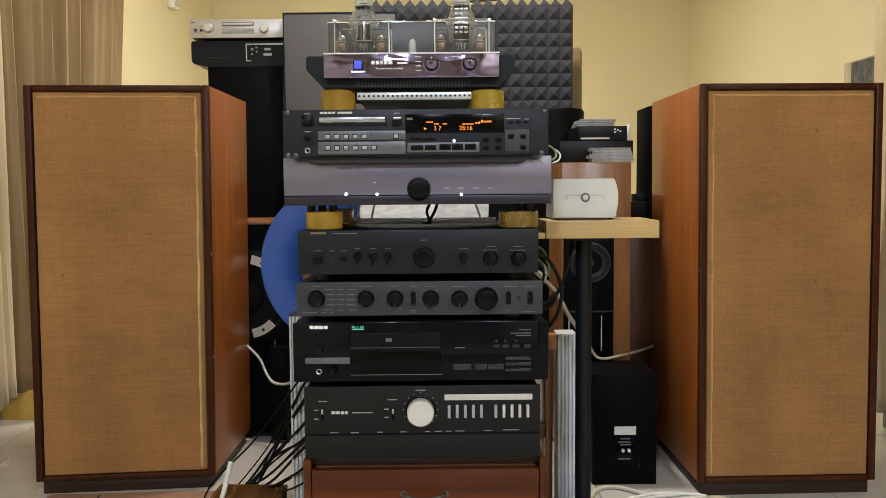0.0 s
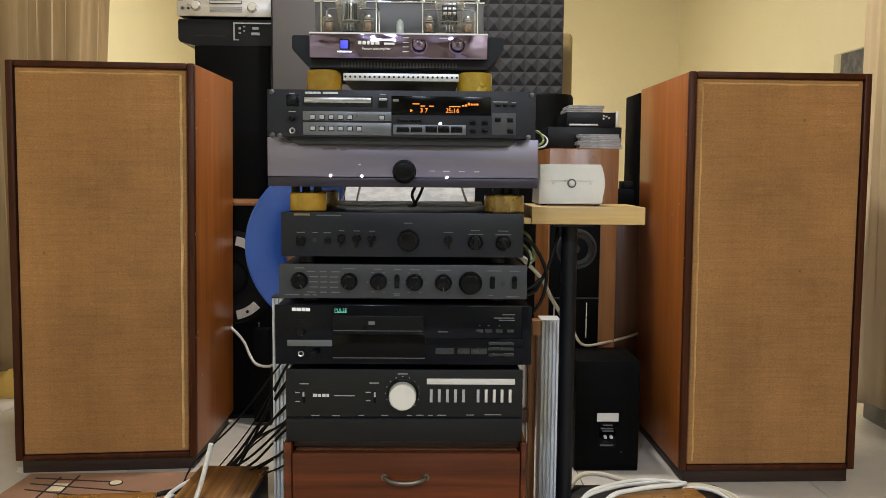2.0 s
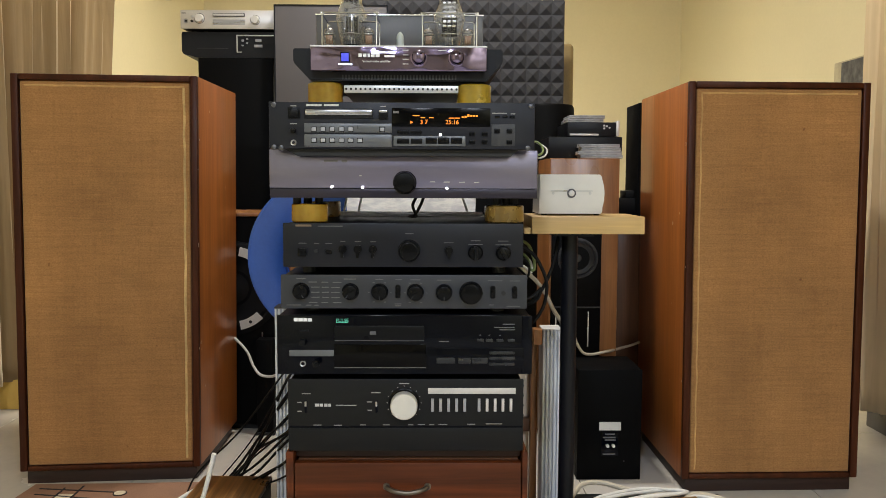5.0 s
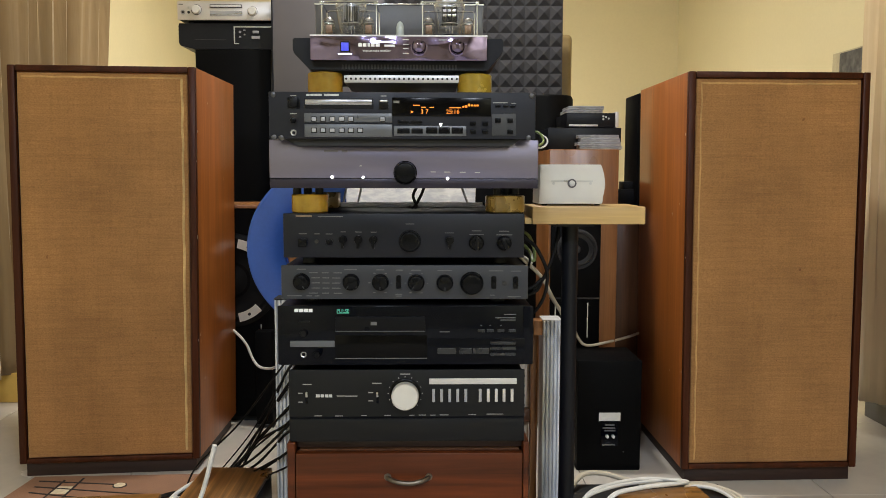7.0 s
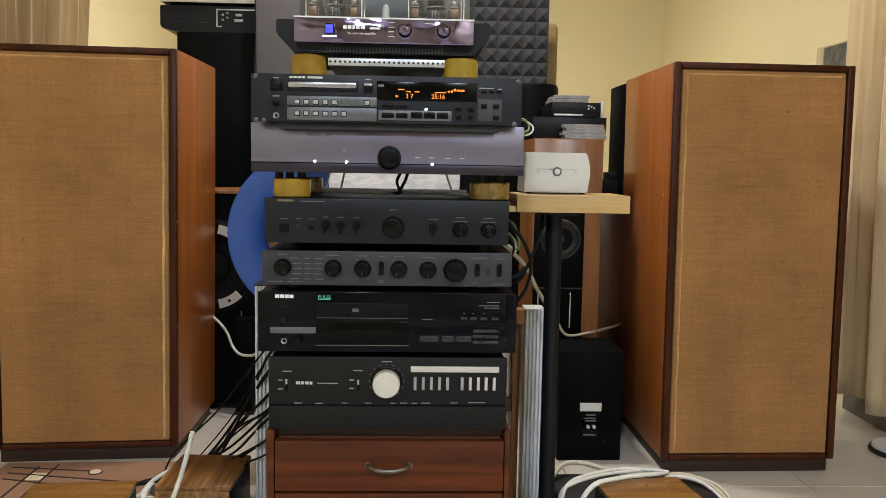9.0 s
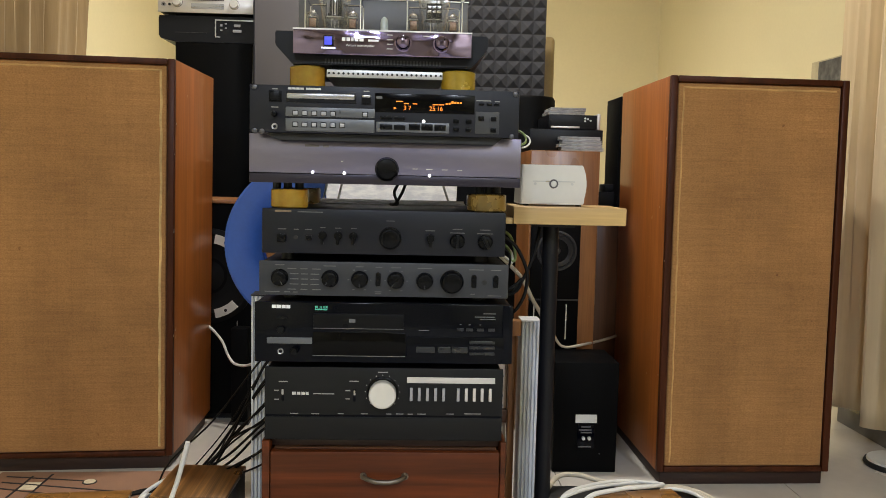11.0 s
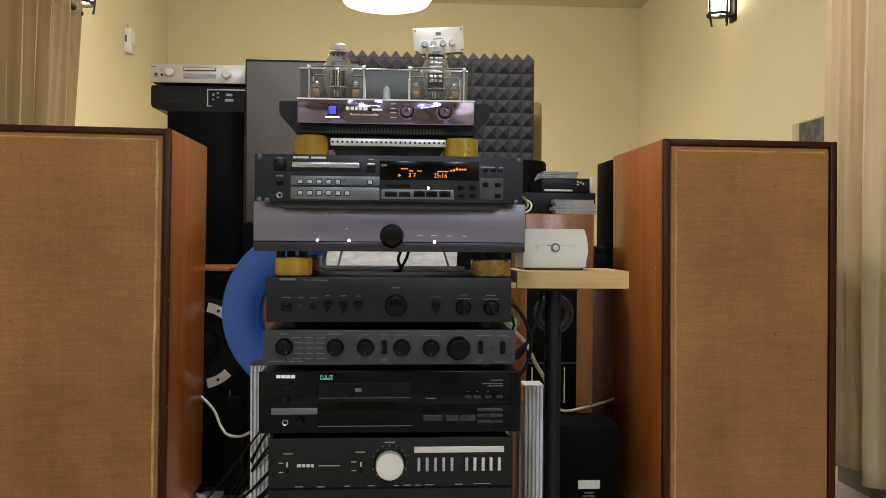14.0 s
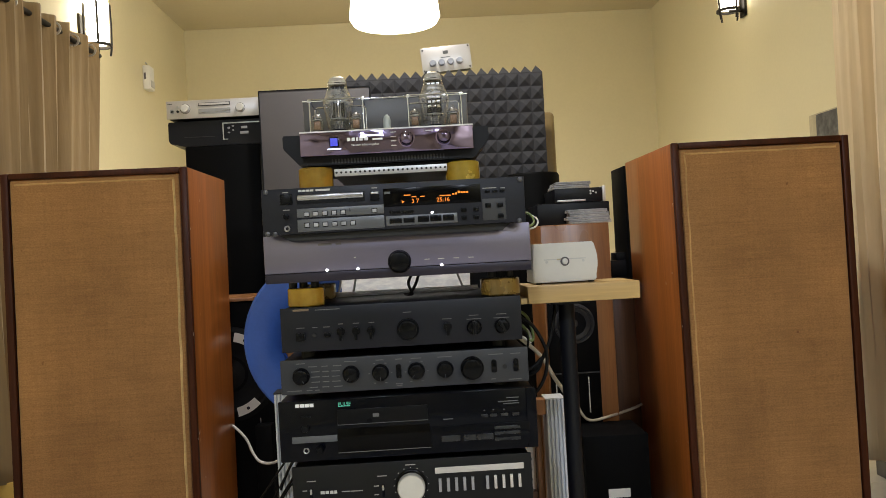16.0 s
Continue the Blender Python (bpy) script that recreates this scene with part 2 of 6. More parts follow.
CABINET_WOOD.node_tree.nodes["Principled BSDF"].inputs["Specular IOR Level"].default_value = 0.25
BOX_WOOD = wood("zebra_wood", (0.045, 0.016, 0.005), (0.44, 0.21, 0.062), "y", 0.32, 1.0, tight=3.2)
BOX_WOOD_X = wood("teak_top", (0.24, 0.105, 0.025), (0.45, 0.22, 0.06), "x", 0.3, 0.8, tight=2.0)
WHITE_PLASTIC = mat("white_plastic", (0.72, 0.71, 0.67), 0.4, var=0.05, scale=10)
PALE_METAL = mat("pale_silver_paint", (0.66, 0.645, 0.61), 0.42, 0.15, var=0.04, scale=8)
RIB_WHITE = mat("ribbed_white_aluminium", (0.72, 0.73, 0.75), 0.4, 0.0, var=0.08, scale=14)
CREAM = mat("cream_board", (0.72, 0.62, 0.50), 0.7, var=0.08, scale=10)
CARD = mat("yellow_card", (0.68, 0.44, 0.10), 0.6, var=0.08, scale=10)
CURTAIN = curtain_cloth("beige_curtain", (0.30, 0.200, 0.088))
CURTAIN_PALE = curtain_cloth("pale_curtain", (0.68, 0.54, 0.33))
IRON = mat("black_iron", (0.020, 0.017, 0.014), 0.5, 0.6, var=0.2, scale=30)
BRASS = mat("aged_brass", (0.17, 0.145, 0.115), 0.38, 0.9, var=0.15, scale=40)
RUG = mat("pink_rug", (0.31, 0.165, 0.098), 0.95, var=0.12, scale=12, fine=300, relief=0.6)
RUG_DARK = mat("rug_black_line", (0.030, 0.022, 0.020), 0.95, var=0.2, scale=60)
RUG_CREAM = mat("rug_cream", (0.70, 0.60, 0.42), 0.95, var=0.15, scale=60)
CABLE_WHITE = mat("white_cable_jacket", (0.74, 0.72, 0.67), 0.45, var=0.06, scale=20)
CABLE_CREAM = mat("cream_cable_jacket", (0.58, 0.51, 0.39), 0.5, var=0.08, scale=20)
CABLE_BLACK = mat("black_cable_jacket", (0.004, 0.004, 0.004), 0.5, var=0.15, scale=20)
CABLE_BLACK.node_tree.nodes["Principled BSDF"].inputs["Specular IOR Level"].default_value = 0.2
CONE.node_tree.nodes["Principled BSDF"].inputs["Specular IOR Level"].default_value = 0.15
CABLE_GREEN = mat("yellow_green_cable", (0.20, 0.26, 0.09), 0.45, var=0.15, scale=40)
GREY_STEP = mat("grey_sill_stone", (0.13, 0.125, 0.12), 0.6, var=0.12, scale=8, fine=80, relief=0.1)
SCREW = mat("screw_steel", (0.09, 0.09, 0.095), 0.35, 0.9, var=0.1, scale=80)
CASE_PAPER = mat("case_paper", (0.45, 0.44, 0.45), 0.4, var=0.35, scale=25, fine=90)
BLACK_WOOD.node_tree.nodes["Principled BSDF"].inputs["Specular IOR Level"].default_value = 0.08
PALE_ACRYLIC = mat("frosted_lid", (0.36, 0.37, 0.40), 0.28, var=0.22, scale=18, fine=60, rvar=0.12)
CLOUDY, _nt, _p = nodes_of("cloudy_clear_plastic")
_tr = _nt.nodes.new("ShaderNodeBsdfTranslucent")
_nt.links.new(ramp(_nt, noise_node(_nt, coords(_nt, (1, 1, 3)), 45.0, 2.0), [(0.36, (0.75, 0.77, 0.82)), (0.62, (0.98, 0.99, 1.0))]), _tr.inputs["Color"])
_p.inputs["Base Color"].default_value, _p.inputs["Roughness"].default_value = (0.86, 0.87, 0.90, 1), 0.2
_mx = _nt.nodes.new("ShaderNodeMixShader")
_mx.inputs[0].default_value = 0.82
_nt.links.new(_p.outputs[0], _mx.inputs[1])
_nt.links.new(_tr.outputs[0], _mx.inputs[2])
_nt.links.new(_mx.outputs[0], _nt.nodes["Material Output"].inputs[0])
TUBE_GLASS, _nt, _p = nodes_of("thin_tube_glass")
_clear, _gloss, _fr, _mx = (_nt.nodes.new(k) for k in ("ShaderNodeBsdfTransparent", "ShaderNodeBsdfGlossy", "ShaderNodeLayerWeight", "ShaderNodeMixShader"))
_clear.inputs["Color"].default_value = (0.91, 0.92, 0.93, 1)
_gloss.inputs["Roughness"].default_value = 0.04
_fr.inputs["Blend"].default_value = 0.5
_pw, _sc = _nt.nodes.new("ShaderNodeMath"), _nt.nodes.new("ShaderNodeMath")
_pw.operation, _pw.inputs[1].default_value = "POWER", 2.6
_sc.operation, _sc.inputs[1].default_value, _sc.inputs[2].default_value = "MULTIPLY_ADD", 0.80, 0.07
_nt.links.new(_fr.outputs["Facing"], _pw.inputs[0])
_nt.links.new(_pw.outputs[0], _sc.inputs[0])
_nt.links.new(_sc.outputs[0], _mx.inputs[0])
_nt.links.new(_clear.outputs[0], _mx.inputs[1])
_nt.links.new(_gloss.outputs[0], _mx.inputs[2])
_nt.links.new(_mx.outputs[0], _nt.nodes["Material Output"].inputs[0])


def thin_haze(name, amount, colour):
    """A silvery film or pale gleam on glass: part clear, part satin."""
    m, nt, p = nodes_of(name)
    p.inputs["Base Color"].default_value, p.inputs["Roughness"].default_value, p.inputs["Metallic"].default_value = (*colour, 1), 0.35, 0.3
    clear, mix = nt.nodes.new("ShaderNodeBsdfTransparent"), nt.nodes.new("ShaderNodeMixShader")
    streak = ramp(nt, noise_node(nt, coords(nt, (1, 1, 2)), 70.0, 3.0), [(0.3, (amount * 0.6,) * 3), (0.7, (min(1.0, amount * 1.3),) * 3)])
    nt.links.new(streak, mix.inputs[0])
    nt.links.new(clear.outputs[0], mix.inputs[1])
    nt.links.new(p.outputs[0], mix.inputs[2])
    nt.links.new(mix.outputs[0], nt.nodes["Material Output"].inputs[0])
    return m


FLASH_HAZE = thin_haze("getter_film", 0.55, (0.80, 0.79, 0.76))
SHOULDER_GLEAM = thin_haze("shoulder_gleam", 0.34, (0.78, 0.76, 0.70))
TUBE_BLACK = mat("black_anode", (0.022, 0.021, 0.022), 0.35, 0.4, var=0.2, scale=60)
TUBE_GREY = mat("tube_plate", (0.27, 0.265, 0.265), 0.4, 0.5, var=0.15, scale=60)
TUBE_DIM = mat("dim_tube_plate", (0.22, 0.125, 0.075), 0.4, 0.5, var=0.2, scale=60)
GETTER = mat("getter_silver", (0.60, 0.58, 0.58), 0.25, 0.8, var=0.1, scale=60)
MICA = mat("mica", (0.60, 0.58, 0.52), 0.4, var=0.1, scale=60)
EYE_GREEN = mat("eye_tube_coating", (0.55, 0.60, 0.57), 0.4, var=0.1, scale=60)
# glow for the glare of the valve amplifier's power light
GLARE_GLOW = glow("button_glare", (0.62, 0.70, 1.0), 2.2)
ORANGE_GLOW = glow("amber_segments", (1.0, 0.24, 0.02), 1.3, (0.2, 0.1, 0.0))
WHITE_LED = glow("white_led", (1.0, 0.98, 0.92), 6.0)
BLUE_LED = glow("blue_led", (0.10, 0.12, 1.0), 0.8, (0.005, 0.005, 0.08))
SHADE_GLOW = glow("lit_shade", (1.0, 0.96, 0.88), 16.0)
BULB_GLOW = glow("lit_sconce_glass", (1.0, 0.90, 0.72), 15.0)
BULB_DIM = glow("dimmer_sconce_glass", (1.0, 0.90, 0.72), 8.0)
PANEL_GLOW = glow("lit_diffuser", (0.82, 0.91, 1.0), 6.0)


# ---- mesh helpers ----
PLACE = {}


def thing(name, x, y, z, label, category, group="", kind=""):
    ob = new(name)
    ob.empty_display_size = 0.05
    ob.location = (x, y, z)
    PLACE[ob.name] = Matrix.Translation((x, y, z))
    return tagged(ob, label, category, group, kind)


def finish(bm, name, material, smooth=True):
    bmesh.ops.recalc_face_normals(bm, faces=bm.faces)
    me = bpy.data.meshes.new(name)
    bm.to_mesh(me)
    bm.free()
    me.materials.append(material)
    if smooth:
        me.shade_smooth()
        me.set_sharp_from_angle(angle=radians(32))
    return me


def part(name, bm, material, parent, label=""):
    """One mesh, given in world places, as a part of a thing or of a part."""
    m = PLACE[parent.name]
    bm.transform(m.inverted())
    ob = new(name, finish(bm, name, material))
    ob.parent = parent
    PLACE[ob.name] = m
    return tagged(ob, label)


def solo(name, bm, material, x, y, z, label, category, group="", kind=""):
    """A thing that is one mesh."""
    m = Matrix.Translation((x, y, z))
    bm.transform(m.inverted())
    ob = new(name, finish(bm, name, material))
    ob.location = (x, y, z)
    PLACE[ob.name] = m
    return tagged(ob, label, category, group, kind)


def box(bm, x0, x1, y0, y1, z0, z1, bevel=0.0, seg=2, m=None):
    vs = bmesh.ops.create_cube(bm, size=1.0)["verts"]
    for v in vs:
        v.co = Vector((x0 + (v.co.x + 0.5) * (x1 - x0), y0 + (v.co.y + 0.5) * (y1 - y0), z0 + (v.co.z + 0.5) * (z1 - z0)))
        if m is not None:
            v.co = m @ v.co
    if bevel:
        es = list({e for v in vs for e in v.link_edges})
        bmesh.ops.bevel(bm, geom=es, offset=bevel, segments=seg, affect="EDGES", profile=0.5)
    return bm


def boxed(*a, **k):
    return box(bmesh.new(), *a, **k)


TURN_TO = {"x": Matrix.Rotation(radians(90), 4, "Y"), "y": Matrix.Rotation(radians(90), 4, "X"), "z": Matrix.Identity(4)}


def cyl(bm, x, y, z, r, h, axis="y", seg=32, r2=None, bevel=0.0):
    """A cylinder about its middle."""
    vs = bmesh.ops.create_cone(bm, cap_ends=True, segments=seg, radius1=r, radius2=r if r2 is None else r2, depth=h, matrix=Matrix.Translation((x, y, z)) @ TURN_TO[axis])["verts"]
    if bevel:
        es = [e for e in {e for v in vs for e in v.link_edges} if any(len(f.verts) > 4 for f in e.link_faces)]
        bmesh.ops.bevel(bm, geom=es, offset=bevel, segments=2, affect="EDGES", profile=0.5)
    return bm


def cyled(*a, **k):
    return cyl(bmesh.new(), *a, **k)


def lathe(bm, x, y, z, profile, axis="z", seg=36):
    """Turns (radius, height) round an axis through the place."""
    turn = Matrix.Translation((x, y, z)) @ TURN_TO[axis]
    rings = []
    for r, h in profile:
        if r < 1e-5:
            rings.append([bm.verts.new(turn @ Vector((0, 0, h)))])
        else:
            rings.append([bm.verts.new(turn @ Vector((r * math.cos(a), r * math.sin(a), h))) for a in (2 * math.pi * i / seg for i in range(seg))])
    for a, b in zip(rings, rings[1:]):
        for i in range(seg):
            j = (i + 1) % seg
            q = [a[i % len(a)], a[j % len(a)], b[j % len(b)], b[i % len(b)]]
            q = list(dict.fromkeys(q))
            if len(q) > 2:
                bm.faces.new(q)
    return bm


def spline(points, steps=8):
    ps = [Vector(p) for p in points]
    ps = [2 * ps[0] - ps[1]] + ps + [2 * ps[-1] - ps[-2]]
    out = []
    for a, b, c, d in zip(ps, ps[1:], ps[2:], ps[3:]):
        for i in range(steps):
            t = i / steps
            out.append(0.5 * (2 * b + (c - a) * t + (2 * a - 5 * b + 4 * c - d) * t * t + (3 * b - a - 3 * c + d) * t ** 3))
    return out + [ps[-2]]


def sweep(bm, points, r, steps=8, seg=10):
    """A round cord through the points."""
    ps = spline(points, steps) if steps > 1 else [Vector(p) for p in points]
    side = None
    rings = []
    for i, p in enumerate(ps):
        d = (ps[min(i + 1, len(ps) - 1)] - ps[max(i - 1, 0)]).normalized()
        if side is None:
            side = d.orthogonal().normalized()
        side = (side - d * side.dot(d)).normalized()
        up = d.cross(side)
        rings.append([bm.verts.new(p + r * (math.cos(a) * side + math.sin(a) * up)) for a in (2 * math.pi * k / seg for k in range(seg))])
    for a, b in zip(rings, rings[1:]):
        for k in range(seg):
            bm.faces.new((a[k], a[(k + 1) % seg], b[(k + 1) % seg], b[k]))
    bm.faces.new(rings[0])
    bm.faces.new(rings[-1])
    return bm


def sweeped(*a, **k):
    return sweep(bmesh.new(), *a, **k)


def prism(bm, outline, y0, y1):
    """An outline in x and z, drawn out from y0 to y1."""
    a = [bm.verts.new((x, y0, z)) for x, z in outline]
    b = [bm.verts.new((x, y1, z)) for x, z in outline]
    n = len(a)
    bm.faces.new(a)
    bm.faces.new(b)
    for i in range(n):
        bm.faces.new((a[i], a[(i + 1) % n], b[(i + 1) % n], b[i]))
    return bm


def letters(text, x, y, z, size, extrude=0.0004):
    """Upright lettering that faces the front, its left foot at the place."""
    cu = bpy.data.curves.new("letters", "FONT")
    cu.body, cu.size, cu.extrude = text, size, extrude
    ob = bpy.data.objects.new("letters", cu)
    me = bpy.data.meshes.new_from_object(ob)
    bm = bmesh.new()
    bm.from_mesh(me)
    bpy.data.objects.remove(ob)
    bpy.data.curves.remove(cu)
    bpy.data.meshes.remove(me)
    bm.transform(Matrix.Translation((x, y, z)) @ Matrix.Rotation(radians(90), 4, "X"))
    return bm


def U(u):
    """Front drawing of the rack, in millimetres: across."""
    return (u - 780.5) * 0.000998


def V(v, u=740):
    """The same, downwards."""
    return 0.729 - (v - 407) * 0.00101 - (u - 740) * 0.0000094


for _m in (AMBER_DARK, AMBER_BRIGHT):
    _m.node_tree.nodes["Principled BSDF"].inputs["Transmission Weight"].default_value = 0.45


def bars(y, rows, h=0.0022):
    """Unreadable print as plain bars: (u, v, width)."""
    bm = bmesh.new()
    for u, v, w in rows:
        box(bm, U(u - w / 2), U(u + w / 2), y - 0.0006, y + 0.001, V(v, u) - h / 2, V(v, u) + h / 2)
    return bm


def print_bars(t, y, rows, h, material):
    """Each unreadable word is a bar of its own."""
    for row in rows:
        part("lettering", bars(y, [row], h), material, t)


# ---- room ----
XL, XR, YB, YF, ZC = -1.61, 1.80, 5.956, -4.6, 2.50


def setting(name, bm, material, label):
    ob = new(name, finish(bm, name, material))
    PLACE[ob.name] = Matrix.Identity(4)
    return tagged(ob, label, kind="structure")


setting("wall_north", boxed(XL - 0.15, XR + 0.15, YB, YB + 0.15, 0, ZC), PAINT, "pale yellow painted plaster wall")
setting("wall_south", boxed(XL - 0.15, XR + 0.15, YF - 0.15, YF, 0, ZC), PAINT, "pale yellow painted plaster wall")
setting("wall_west", boxed(XL - 0.15, XL, YF, YB, 0, ZC), PAINT, "pale yellow painted plaster wall behind curtains")
setting("wall_east", boxed(XR, XR + 0.15, YF, YB, 0, ZC), PAINT, "pale yellow painted plaster wall with a sconce")
setting("wall_east_pier", boxed(1.50, XR - 0.003, YF + 0.003, 2.62, 0.002, ZC - 0.003, bevel=0.004), PAINT, "pale yellow pier behind the curtain")
setting("ceiling", boxed(XL - 0.15, XR + 0.15, YF - 0.15, YB + 0.15, ZC, ZC + 0.12), CEILING, "matt cream painted ceiling")
floor = setting("floor", boxed(XL - 0.15, XR + 0.15, YF - 0.15, YB + 0.15, -0.10, -0.004), GROUT, "light beige glazed floor tiles with thin grout")
setting("sill", boxed(1.455, 1.497, YF + 0.003, 2.61, 0.0, 0.06, bevel=0.004), GREY_STEP, "grey stone sill under the curtain")


# ---- large loudspeakers ----
def big_speaker(fl, fr, top, depth, inner, lean, label):
    """Cabinet on a recessed plinth between its front corners; inner: the side on which the cloth's edge is worn."""
    a, b = Vector((*fl, 0)), Vector((*fr, 0))
    w = (b - a).length
    d = (b - a) / w
    # the front is set a little askew to the sides, which run straight back
    m = Matrix(((d.x, 0, lean / top, a.x - lean), (d.y, 1, 0, a.y), (0, 0, 1, 0), (0, 0, 0, 1)))
    t = thing("floor_speaker", (a.x + b.x) / 2, (a.y + b.y) / 2 + depth / 2, 0, label, "speaker", "pair of large speakers")
    z0, e = 0.037, 0.0185

    def put(name, bm, material, parent=t, lab=""):
        bm.transform(m)
        return part(name, bm, material, parent, lab)

    put("cabinet", boxed(0, w, 0.016, depth, z0, top, bevel=0.003), VENEER, lab="reddish mahogany veneer with chips")
    fb = bmesh.new()
    box(fb, 0, e, 0, 0.0155, z0, top, bevel=0.003)
    put("front_stile", fb, EDGE, lab="dark stained front edge, worn at the corners")
    put("front_stile", boxed(w - e, w, 0, 0.0155, z0, top, bevel=0.003), EDGE, lab="dark stained front edge, worn at the corners")
    put("front_rail", boxed(e + 0.0004, w - e - 0.0004, 0.0005, 0.015, top - e * 0.85, top, bevel=0.003), EDGE)
    put("front_rail", boxed(e + 0.0004, w - e - 0.0004, 0.0005, 0.015, z0, z0 + e * 0.75, bevel=0.003), EDGE)
    g0, g1, h0, h1 = e + 0.0022, w - e - 0.0022, z0 + e * 0.75 + 0.001, top - e * 0.85 - 0.0025
    g = put("grille", boxed(g0, g1, 0.0045, 0.0158, h0, h1, bevel=0.0045, seg=3), CLOTH, lab="tan woven cloth, faded and specked")
    # worn piping: a wavering cord on the inner edge and along the top
    rnd = random.Random(7 if inner > 0 else 8)
    gx = g1 - 0.0135 if inner > 0 else g0 + 0.0135
    pts = [(gx + rnd.uniform(-0.0012, 0.0012), 0.0070, h0 + 0.01 + (h1 - h0 - 0.022) * i / 24) for i in range(25)]
    put("piping", sweeped(pts, 0.0042 if inner > 0 else 0.0034, 3, 8), CLOTH_WORN if inner > 0 else CLOTH_FADED, g, "pale frayed edge of the cloth")
    pts = [(g0 + 0.012 + (g1 - g0 - 0.024) * i / 16, 0.0056, h1 - 0.011 + rnd.uniform(-0.0008, 0.0008)) for i in range(17)]
    put("piping", sweeped(pts, 0.0030, 3, 8), CLOTH_FADED, g)
    # pale dents and chips along the inner edge
    for i in range(7):
        cz, cw = rnd.uniform(z0 + 0.05, top - 0.05), rnd.uniform(0.0008, 0.002)
        cx = w + 0.0002 if inner > 0 else -0.0002
        cy = rnd.choice((0.002, 0.003, 0.018, 0.06, 0.12))
        put("chip", boxed(cx - 0.0004, cx + 0.0004, cy, cy + cw, cz, cz + rnd.uniform(0.002, 0.009)), CREAM, t)
    put("plinth", boxed(0.012, w - 0.012, 0.014, depth - 0.02, 0, z0 - 0.0004, bevel=0.002), PLINTH, lab="dark recessed plinth")
    put("back_panel", boxed(0.01, w - 0.01, depth + 0.0003, depth + 0.006, z0 + 0.01, top - 0.01), BLACK_WOOD)
    return t


big_speaker((-1.058, 2.0715), (-0.5975, 2.111), 1.072, 0.425, 1, 0.013, "tall mahogany floor speaker with faded tan grille cloth")
big_speaker((0.6495, 2.0115), (1.1120, 2.0235), 1.0545, 0.470, -1, -0.009, "tall chipped mahogany floor speaker with tan grille cloth")


# ---- rack of hi-fi units ----
def feet(t, x0, x1, y0, y1, z0, z1, r=0.014):
    for x in (x0, x1):
        for y in (y0, y1):
            part("foot", cyled(x, y, (z0 + z1) / 2, r, z1 - z0, "z", 20), RUBBER, t)


def knob(t, u, v, y, r, depth, material, pointer=None, name="knob", lab="", line=GREY_METAL):
    """A turned knob on the front at y, with an edge roll and a pointer line (degrees from upright)."""
    x, z = U(u), V(v, u)
    bm = bmesh.new()
    lathe(bm, x, y, z, [(r * 1.06, 0.0), (r * 1.06, 0.002), (r, 0.003), (r * 0.96, depth * 0.86), (r * 0.88, depth), (0, depth)], "y", 36)
    k = part(name, bm, material, t, lab)
    if material is not KNOB_SILVER and r > 0.012 and depth > 0.008:
        part("knob_cap", lathe(bmesh.new(), x, y, z, [(r * 0.80, depth * 0.98), (r * 0.80, depth + 0.0006), (r * 0.74, depth + 0.0010), (0, depth + 0.0010)], "y", 36), KNOB, k)
    if pointer is not None:
        m = Matrix.Translation((x, 0, z)) @ Matrix.Rotation(radians(pointer), 4, "Y")
        part("pointer", boxed(-0.0007, 0.0007, y - depth - 0.0016, y - depth + 0.001, r * 0.45, r * 0.86, m=m), line, k)
    return k


def small_knob(t, u, v, y):
    """A small round knob with a long lever nose that points down."""
    x, z = U(u), V(v, u)
    bm = cyled(x, y - 0.005, z, 0.0072, 0.010, "y", 24, bevel=0.001)
    prism(bm, [(x - 0.0036, z + 0.006), (x + 0.0036, z + 0.006), (x + 0.0022, z - 0.015), (x - 0.0022, z - 0.015)], y - 0.015, y - 0.0095)
    return part("lever_knob", bm, KNOB, t)


def button(t, u0, u1, v0, v1, y, material, name="button", lab="", d=0.003, bevel=0.0008):
    return part(name, boxed(U(u0), U(u1), y - d, y + 0.001, V(v1), V(v0), bevel=bevel), material, t, lab)


def unit(name, x0, x1, y, z0, z1, depth, face, label, category, face_label="", bevel=0.0015, body=BLACK_METAL, inset=0.004):
    t = thing(name, (x0 + x1) / 2, y + depth / 2, z0, label, category)
    part("case", boxed(x0 + inset, x1 - inset, y + 0.0065, y + depth, z0 + 0.001, z1 - 0.0015, bevel=0.0015), body, t)
    part("front_panel", boxed(x0, x1, y, y + 0.006, z0, z1, bevel=bevel), face, t, face_label)
    return t


